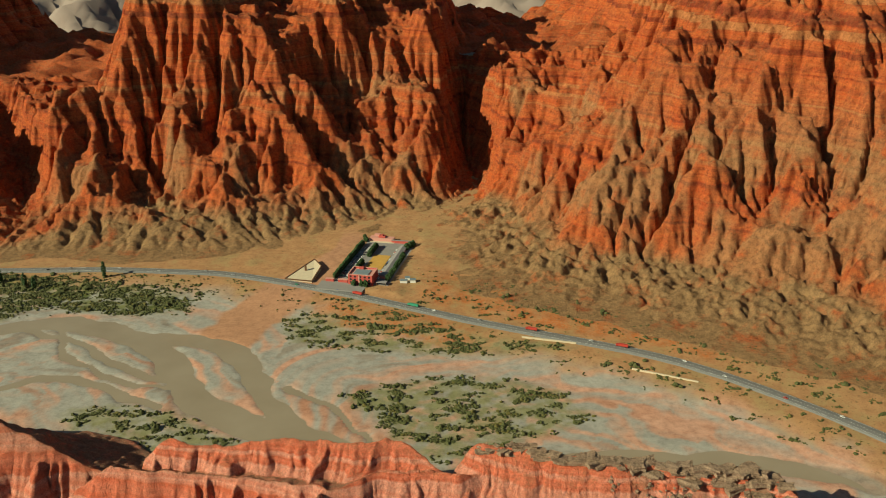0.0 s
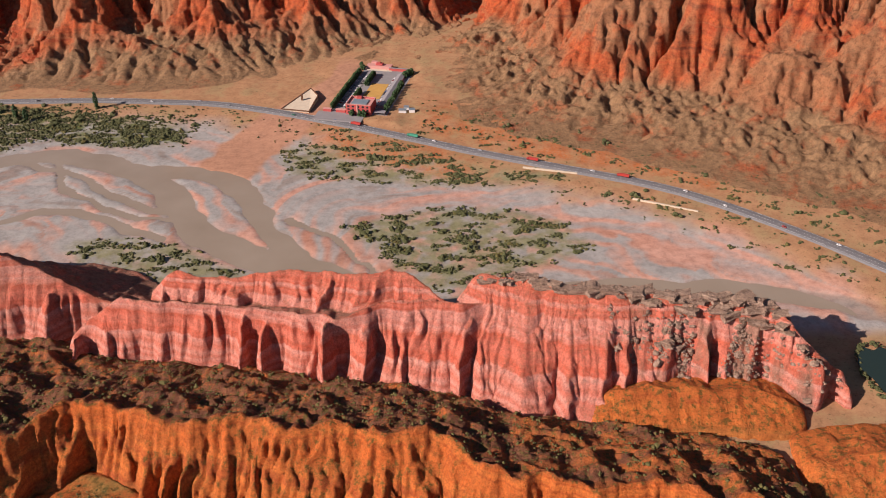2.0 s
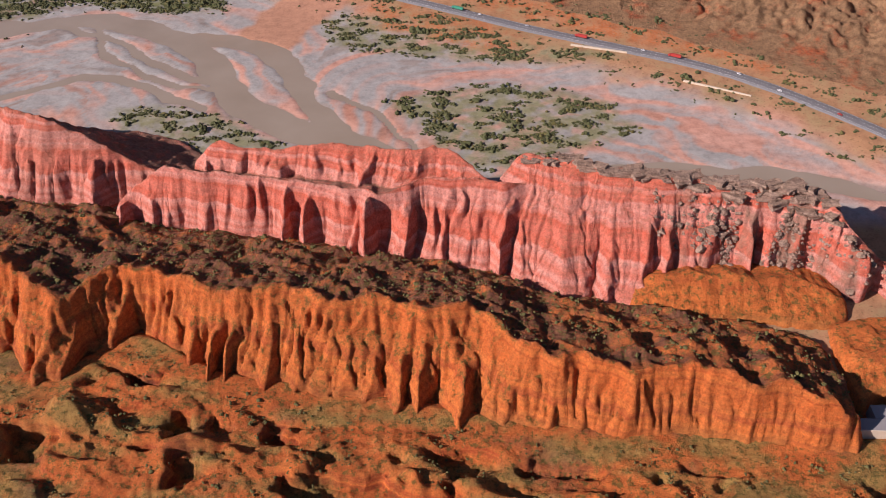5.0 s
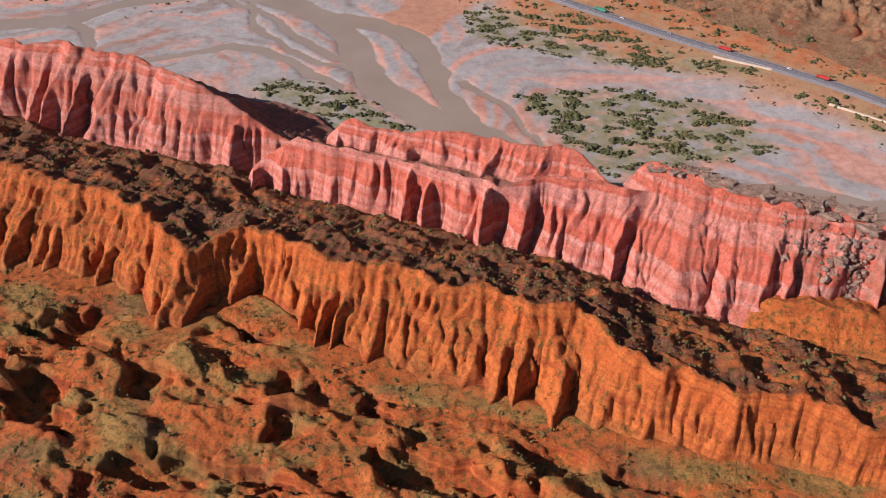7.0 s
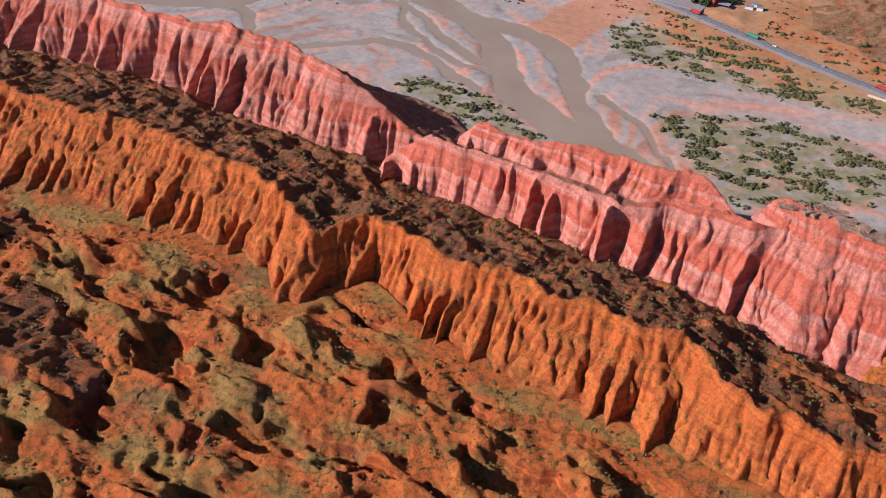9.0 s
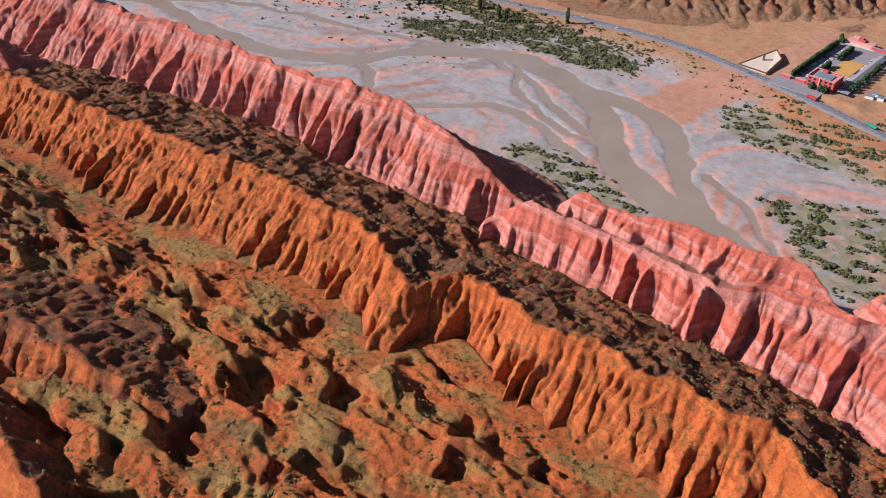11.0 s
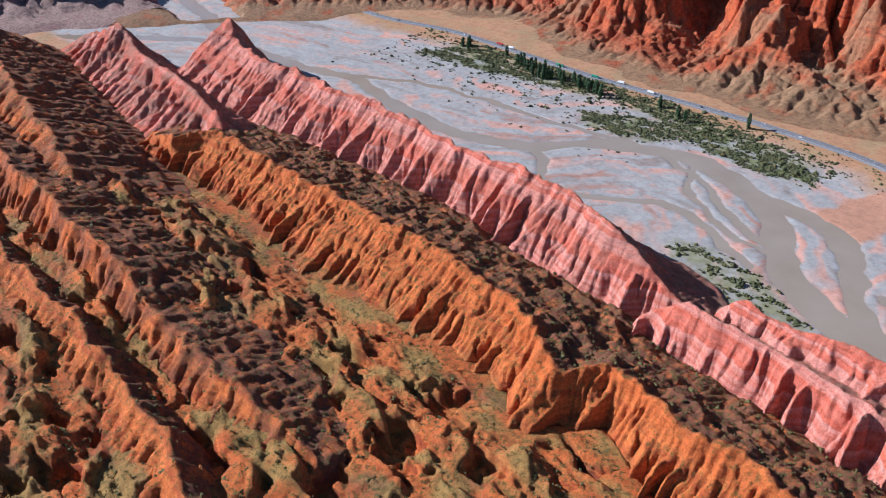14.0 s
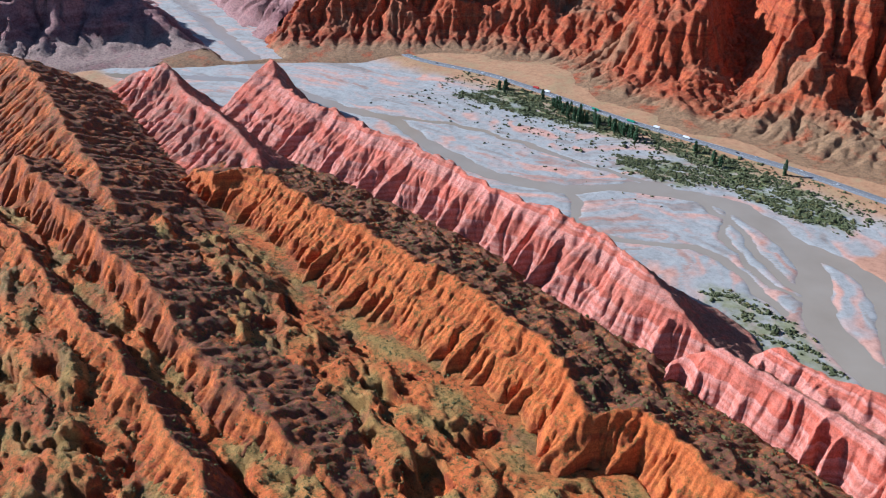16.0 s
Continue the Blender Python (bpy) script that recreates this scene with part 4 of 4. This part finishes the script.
def wheels(ob, xs, half, r=0.33):
    for x in xs:
        for y in (-half, half):
            bm = bmesh.new()
            bmesh.ops.create_cone(bm, cap_ends=True, segments=10, radius1=r, radius2=r, depth=0.24, matrix=Matrix.Translation((x, y, r)) @ Matrix.Rotation(math.pi / 2, 4, "X"))
            part("wheel", bm, RUBBER, ob)


def make_car(paint, label):
    ob = tagged(new("car"), label, "car", "cars")
    bm = bmesh.new()
    box(bm, -2.25, 2.25, -0.9, 0.9, 0.35, 0.95, 0.15)
    part("body", bm, paint, ob)
    bm = bmesh.new()
    for v in box(bm, -1.5, 1.1, -0.82, 0.82, 0.95, 1.5):
        if v.co.z > 1.2:
            v.co.x = v.co.x * 0.72 - 0.1
            v.co.y *= 0.85
    part("cabin", bm, GLASS, ob, "dark glazed cabin")
    part("roof", boxes((-1.1, 0.65, -0.68, 0.68, 1.49, 1.55)), paint, ob)
    wheels(ob, (-1.4, 1.4), 0.82)
    return ob


def make_truck(paint, label, length=11.0):
    ob = tagged(new("truck"), label, "truck", "trucks")
    bm = bmesh.new()
    box(bm, length / 2 - 2.3, length / 2, -1.2, 1.2, 0.7, 2.9, 0.2)
    part("cab", bm, paint, ob)
    part("windscreen", boxes((length / 2 - 0.02, length / 2 + 0.04, -1.05, 1.05, 1.7, 2.6)), GLASS, ob)
    bm = bmesh.new()
    box(bm, -length / 2, length / 2 - 2.6, -1.25, 1.25, 1.0, 3.6, 0.08)
    part("cargo_box", bm, paint, ob)
    part("chassis", boxes((-length / 2 + 0.2, length / 2 - 0.4, -0.9, 0.9, 0.6, 1.0)), RUBBER, ob)
    wheels(ob, (-length / 2 + 1.2, -length / 2 + 2.5, length / 2 - 1.2), 1.05, 0.5)
    return ob


def make_bus():
    ob = tagged(new("bus"), "white and blue coach parked in the court", "bus")
    bm = bmesh.new()
    box(bm, -5.5, 5.5, -1.25, 1.25, 0.5, 3.3, 0.2)
    part("body", bm, WHITE, ob)
    part("window_band", boxes((-5.2, 5.2, -1.28, 1.28, 1.7, 2.7)), PAINTS[4], ob, "blue tinted windows")
    wheels(ob, (-3.4, 3.6), 1.15, 0.5)
    return ob


def build_traffic():
    rng = random.Random(5)
    cars = [make_car(p, w + " car with dark windows") for p, w in zip(PAINTS, ("white", "silver", "black", "red", "blue", "green"))]
    trucks = [make_truck(PAINTS[0], "white box truck on the highway"), make_truck(PAINTS[3], "red cargo truck on the highway", 13), make_truck(PAINTS[5], "green cargo truck on the highway", 14)]
    used = set()

    def put(ob, m):
        if ob.name not in used:
            used.add(ob.name)
            ob.matrix_basis = m
            return
        copy_thing(ob, m)

    for k in range(34):
        share = 0.03 + 0.93 * (k + rng.uniform(-0.35, 0.35)) / 34
        side = rng.choice((-1, 1))
        x, y, h = road_curve(share, side * 2.7)
        big = rng.random() < 0.35
        ob = rng.choices(trucks, (6, 2, 1))[0] if big else rng.choices(cars, (6, 3, 2, 1, 1, 1))[0]
        put(ob, pose(x, y, 7.62, 0, 0, math.degrees(h) + (180 if side > 0 else 0)))
    for column, turn in ((6, 0), (14, 180), (53, 0)):
        for k in range(26):
            if rng.random() < 0.3:
                continue
            ob = rng.choices(cars, (7, 3, 2, 1, 1, 0.3))[0]
            put(ob, SITE @ pose(column, 8 + k * 4.2 + rng.uniform(-0.4, 0.4), 0.14, 0, 0, turn + rng.uniform(-5, 5)))
    make_bus().matrix_basis = SITE @ pose(33, 34, 0.14, 0, 0, 20)


build_traffic()


# ---- trees and shrubs ----
def clump(rng, size, flat=0.75):
    """A ragged tuft: points and triangles of a dented ball."""
    t = (1 + 5 ** 0.5) / 2
    base = np.array([(-1, t, 0), (1, t, 0), (-1, -t, 0), (1, -t, 0), (0, -1, t), (0, 1, t), (0, -1, -t), (0, 1, -t), (t, 0, -1), (t, 0, 1), (-t, 0, -1), (-t, 0, 1)]) / 1.9
    faces = np.array([(0, 11, 5), (0, 5, 1), (0, 1, 7), (0, 7, 10), (0, 10, 11), (1, 5, 9), (5, 11, 4), (11, 10, 2), (10, 7, 6), (7, 1, 8), (3, 9, 4), (3, 4, 2), (3, 2, 6), (3, 6, 8), (3, 8, 9), (4, 9, 5), (2, 4, 11), (6, 2, 10), (8, 6, 7), (9, 8, 1)])
    pts = base * rng.uniform(0.55, 1.3, (12, 1)) * size
    pts[:, 2] *= flat
    return pts, faces


def mesh_from(name, pts, faces, material):
    me = bpy.data.meshes.new(name)
    me.from_pydata(np.concatenate(pts).tolist(), [], np.concatenate(faces).tolist())
    me.update()
    me.materials.append(material)
    return me


def scatter(name, places, size, clumps, material, label, category, seed):
    rng = np.random.default_rng(seed)
    pts, faces, n = [], [], 0
    for x, y, z in places:
        s = size * rng.lognormal(0, 0.4)
        for _ in range(clumps):
            p, f = clump(rng, s * rng.uniform(0.5, 0.9))
            p = p + np.array([x, y, z + s * 0.25]) + rng.normal(0, s * 0.55, 3) * (1, 1, 0.25)
            pts.append(p)
            faces.append(f + n)
            n += len(p)
    return tagged(new(name, mesh_from(name, pts, faces, material)), label, category, kind="stuff")


def tree_mesh(seed, height, spread, count, size):
    rng = np.random.default_rng(seed)
    pts, faces, n = [], [], 0
    for _ in range(count):
        h = rng.uniform(0.12, 1.0)
        r = spread * (0.35 + 1.0 * np.sin(np.pi * min(h * 0.95 + 0.05, 1))) * rng.uniform(0.3, 1) ** 0.5
        a = rng.uniform(0, 2 * np.pi)
        p, f = clump(rng, size * rng.uniform(0.6, 1.2), 1.2)
        pts.append(p + np.array([math.cos(a) * r, math.sin(a) * r, h * height]))
        faces.append(f + n)
        n += len(p)
    return mesh_from("crown", pts, faces, TREE_LEAF)


def make_tree(name, label, seed, height, spread, count, size):
    ob = tagged(new(name), label, "tree", name + "s")
    bm = bmesh.new()
    bmesh.ops.create_cone(bm, cap_ends=True, segments=7, radius1=height * 0.022 + 0.1, radius2=0.06, depth=height * 0.9, matrix=Matrix.Translation((0, 0, height * 0.45)))
    part("trunk", bm, BARK, ob)
    for k in range(4):
        a = k * 1.7 + seed
        bm = bmesh.new()
        bmesh.ops.create_cone(bm, cap_ends=True, segments=5, radius1=0.12, radius2=0.03, depth=height * 0.35, matrix=Matrix.Translation((math.cos(a) * spread * 0.3, math.sin(a) * spread * 0.3, height * (0.35 + 0.1 * k))) @ Matrix.Rotation(a, 4, "Z") @ Matrix.Rotation(0.5, 4, "Y"))
        part("limb", bm, BARK, ob)
    crown = new("crown", tree_mesh(seed, height, spread, count, size))
    crown.parent = ob
    return ob


def build_trees():
    rng = random.Random(11)
    poplars = [make_tree("poplar", "tall dark green poplar on the river bank", s, h, 2.0, 90, 1.1) for s, h in ((1, 19), (2, 16), (3, 22))]
    rounds = [make_tree("round_tree", "dense green broadleaf tree beside the paving", s, h, 2.2, 70, 1.1) for s, h in ((4, 6.5), (5, 8))]
    used = set()

    def put(ob, x, y, turn, z=None):
        m = pose(x, y, float(ground_z(x, y)) - 0.2 if z is None else z, 0, 0, turn)
        if ob.name in used:
            copy_thing(ob, m)
        else:
            used.add(ob.name)
            ob.matrix_basis = m

    spots = [(-938, 990), (-930, 998), (-921, 985), (-850, 1000)]
    spots += [(-815 + k * 6.2 + rng.uniform(-3, 3), 985 - k * 0.9 + rng.uniform(-12, 12)) for k in range(19)]
    spots += [(-692 + k * 5 + rng.uniform(-2, 2), 978 - k * 1.2 + rng.uniform(-7, 7)) for k in range(12)]
    spots += [(-555, 985), (-520, 975), (-505, 968), (-430, 1000)]
    for x, y in spots:
        put(rng.choice(poplars), x, y, rng.uniform(0, 360))
    local = [(0.5, 4 + k * 4.3) for k in range(29)] + [(20.5, 4 + k * 4.3) for k in range(13)] + [(22, 84 + k * 4.3) for k in range(9)]
    local += [(66 + rng.uniform(-3, 5), 126 + rng.uniform(-8, 8)) for _ in range(9)] + [(67.5, 8 + k * 9) for k in range(10)] + [(2, 138), (-2, 145), (30, -13), (40, -13), (46, -14)]
    for x, y in local:
        w = SITE @ Vector((x, y, 0))
        put(rng.choice(rounds), w.x, w.y, rng.uniform(0, 360), 9.0)


build_trees()


def build_shrubs():
    rng = np.random.default_rng(3)
    x, y = rng.uniform(-1050, 480, 300000), rng.uniform(575, 1080, 300000)
    patch = fbm(x / 34, y / 11, 4, 91)
    keep = np.zeros(x.shape)
    for k, ring in enumerate(GREENS):
        keep = np.maximum(keep, inside(x, y, ring, 10) * (0.9 if k != 1 else 0.6))
    _, d = line_coords(x, y, ROAD)
    keep = np.maximum(keep, 0.14 * smooth(-75, -50, d) * (1 - smooth(-14, -9, d)))
    keep = np.maximum(keep, 0.22 * smooth(12, 16, d) * (1 - smooth(60, 130, d)) * smooth(-60, 20, x))
    keep = np.maximum(keep, 0.05 * smooth(-400, -500, x) * smooth(-250, -120, d) * (d < -12))
    lot = inside(x, y, LOT, 3)
    z, _, cut = plain_height(x, y)
    ok = (rng.uniform(0, 1, x.shape) < keep * smooth(np.where((x < -290) & (y > 880), -0.25, 0.0), np.where((x < -290) & (y > 880), 0.1, 0.28), patch) * 0.85) & (cut < 0.1) & (lot < 0.5)
    places = np.stack([x, y, z], 1)[ok]
    cutoff = int(len(places) * 0.72)
    scatter("shrubs", places[:cutoff], 1.35, 3, GREEN_LEAF, "dark green tamarisk shrubs on gravel bars", "shrub", 4)
    scatter("dry_shrubs", places[cutoff:], 1.1, 2, DRY_LEAF, "olive dry scrub on the river plain", "shrub", 5)
    # scrub on the ridges' backs and in the badlands
    spots = []
    for _ in range(22000):
        x, y = rng.uniform(-880, 230), rng.uniform(90, 560)
        foot = float(np.interp(x, [r[0] for r in ORANGE_ROWS], [r[3] for r in ORANGE_ROWS]))
        crest = float(np.interp(x, [r[0] for r in ORANGE_ROWS], [r[1] for r in ORANGE_ROWS]))
        back = float(np.interp(x, [r[0] for r in ORANGE_ROWS], [r[5] for r in ORANGE_ROWS]))
        if y < foot - 6:
            if float(vnoise(x / 40, y / 25, 93)) < -0.05:
                continue
            z = max(height_at(FIELDS["badlands"], x, y), height_at(FIELDS["near_spur"], x, y) if x < -255 else -9, height_at(FIELDS["middle_ridge"], x, y) if x < -330 else -9)
        elif crest + 6 < y < back - 3:
            z = height_at(FIELDS["orange_ridge"], x, y)
        else:
            continue
        spots.append((x, y, z))
    scatter("badland_scrub", spots, 0.75, 2, DRY_LEAF, "low dry scrub dotted over the badlands", "shrub", 6)


build_shrubs()


# ---- rocks ----
def rock_mesh(seed, flat):
    bm = bmesh.new()
    bmesh.ops.create_cube(bm, size=2)
    bmesh.ops.subdivide_edges(bm, edges=bm.edges[:], cuts=1, use_grid_fill=True)
    rng = random.Random(seed)
    for v in bm.verts:
        v.co = v.co * rng.uniform(0.72, 1.12)
        v.co.z *= flat
    me = bpy.data.meshes.new("cap_block")
    bm.to_mesh(me)
    bm.free()
    me.materials.append(GREY_ROCK)
    return me


def build_rocks():
    rng = random.Random(21)
    ridge = bpy.data.objects["pink_ridge"]
    blocks = [rock_mesh(k, 0.55) for k in range(7)]
    field = FIELDS["pink_ridge"]
    for k in range(170):
        x = 22 + 226 * k / 169 + rng.uniform(-2, 2)
        crest = float(np.interp(x, [r[0] for r in PINK_EAST], [r[1] for r in PINK_EAST]))
        y = crest + rng.uniform(-5, 9)
        s = rng.uniform(2.2, 5.0) * (0.6 if x < 60 else 1.0)
        ob = new("cap_block", rng.choice(blocks))
        ob.matrix_basis = pose(x, y, height_at(field, x, y) + s * 0.15, rng.uniform(-8, 8), rng.uniform(-8, 8), rng.uniform(-40, 40)) @ Matrix.Diagonal((s * rng.uniform(1.0, 2.2), s, s * rng.uniform(0.5, 0.9), 1))
        ob.parent = ridge
    # fallen boulders on the slope below
    gen = np.random.default_rng(8)
    pts, faces, n = [], [], 0
    for _ in range(1900):
        x = gen.normal(205, 38)
        if not 120 < x < 300:
            continue
        crest = float(np.interp(x, [r[0] for r in PINK_EAST], [r[1] for r in PINK_EAST]))
        y = crest - gen.uniform(2, 36)
        if vnoise(x / 14, y / 30, 95) < -0.12:
            continue
        s = gen.lognormal(0.1, 0.5)
        p, f = clump(gen, s, 0.8)
        pts.append(p + (x, y, height_at(field, x, y) + s * 0.2))
        faces.append(f + n)
        n += len(p)
    tagged(new("boulders", mesh_from("boulders", pts, faces, GREY_ROCK)), "grey boulders tumbled down the pink slope", "rocks", kind="stuff")


build_rocks()


# ---- walls, pond, side road ----
def build_works():
    for a, b, label in (((192, 765), (252, 738), "pale concrete flood wall beside the gravel bed"), ((86, 833), (143, 818), "low pale flood wall among shrubs")):
        run, turn = math.dist(a, b), math.degrees(math.atan2(b[1] - a[1], b[0] - a[0]))
        dyke = tagged(new("flood_wall"), label, "wall", "flood walls")
        dyke.matrix_basis = pose(*a, float(ground_z(*a)) - 0.5, 0, 0, turn)
        k = int(run // 10)
        for i in range(k):
            part("panel", boxes((i * run / k + 0.05, (i + 1) * run / k - 0.05, -0.9, 0.9, -1, 2.2), bevel=0.15), PALE_STONE, dyke)
    # stone-faced bank by the road
    bank = tagged(new("stone_bank"), "triangular pale stone-faced bank with dark edging", "embankment")
    z = 8.2
    corners = [Vector((-199, 990, z)), Vector((-169, 1044, z + 5)), Vector((-157, 1020, z + 5)), Vector((-164, 982, z))]
    bm = bmesh.new()
    low = [bm.verts.new(c - Vector((0, 0, 8))) for c in corners]
    top = [bm.verts.new(c) for c in corners]
    bm.faces.new(top[::-1])
    for i in range(4):
        bm.faces.new((top[i], top[(i + 1) % 4], low[(i + 1) % 4], low[i]))
    bmesh.ops.recalc_face_normals(bm, faces=bm.faces[:])
    part("facing", bm, PALE_STONE, bank)
    for i in range(4):
        a, b = corners[i], corners[(i + 1) % 4]
        bm = boxes((0, (b - a).length, -0.6, 0.6, -0.4, 0.7))
        part("edging", bm, BROWN, bank, m=Matrix.Translation(a) @ (b - a).to_track_quat("X", "Z").to_matrix().to_4x4())
    part("marker", boxes((-1.2, 1.2, -1, 1, 0, 7)), BROWN, bank, "brown standing marker slab", pose(-176, 1012, z + 2))
    # pond at the ridge's end
    bm = bmesh.new()
    ring = []
    for k in range(40):
        a = 2 * math.pi * k / 40
        r = 1 + 0.12 * math.sin(3 * a) + 0.06 * math.sin(7 * a)
        ring.append(bm.verts.new((334 + 17 * r * math.cos(a), 497 + 34 * r * math.sin(a), 3.3)))
    bm.faces.new(ring)
    n = Nodes("dark_pond_water", 0.06)
    n.bump(n.noise(0.6, 2), 0.05, 0.2)
    tagged(part("pond", bm, n.done((0.02, 0.035, 0.03))), "dark green pond ringed with reeds", "pond", kind="structure")
    gen = np.random.default_rng(9)
    reeds = [(334 + 19 * math.cos(a) + gen.normal(0, 1), 497 + 37 * math.sin(a) + gen.normal(0, 1), 2.6) for a in gen.uniform(0, 6.28, 170)]
    scatter("reeds", reeds, 1.1, 3, GREEN_LEAF, "green reeds round the pond", "reeds", 12)
    # service road and apron that enter the ridge's east end
    yard = tagged(new("service_road"), "pale concrete side road into the cutting", "road", kind="structure")
    part("carriageway", boxes((212, 300, 342, 351, -3, 6.2)), PAVING, yard)
    part("apron", boxes((240, 300, 351.5, 362, -3, 5.9)), PAVING, yard)
    part("kerb", boxes((212, 300, 341.2, 341.9, -3, 6.5)), PALE_STONE, yard)
    # lane lines of the highway
    road = bpy.data.objects["road"]
    for off, gap in ((-5.2, 0), (0, 1), (5.2, 0)):
        bm = bmesh.new()
        total = 1400
        for k in range(0, total, 2 if gap else 1):
            quad = []
            for share, o in ((k / total, off - 0.14), (k / total, off + 0.14), ((k + 1) / total, off + 0.14), ((k + 1) / total, off - 0.14)):
                x, y, _ = road_curve(share, o)
                quad.append(bm.verts.new((x, y, 7.62)))
            bm.faces.new(quad[::-1])
        part("lane_line", bm, WHITE, road, "white painted line")


build_works()
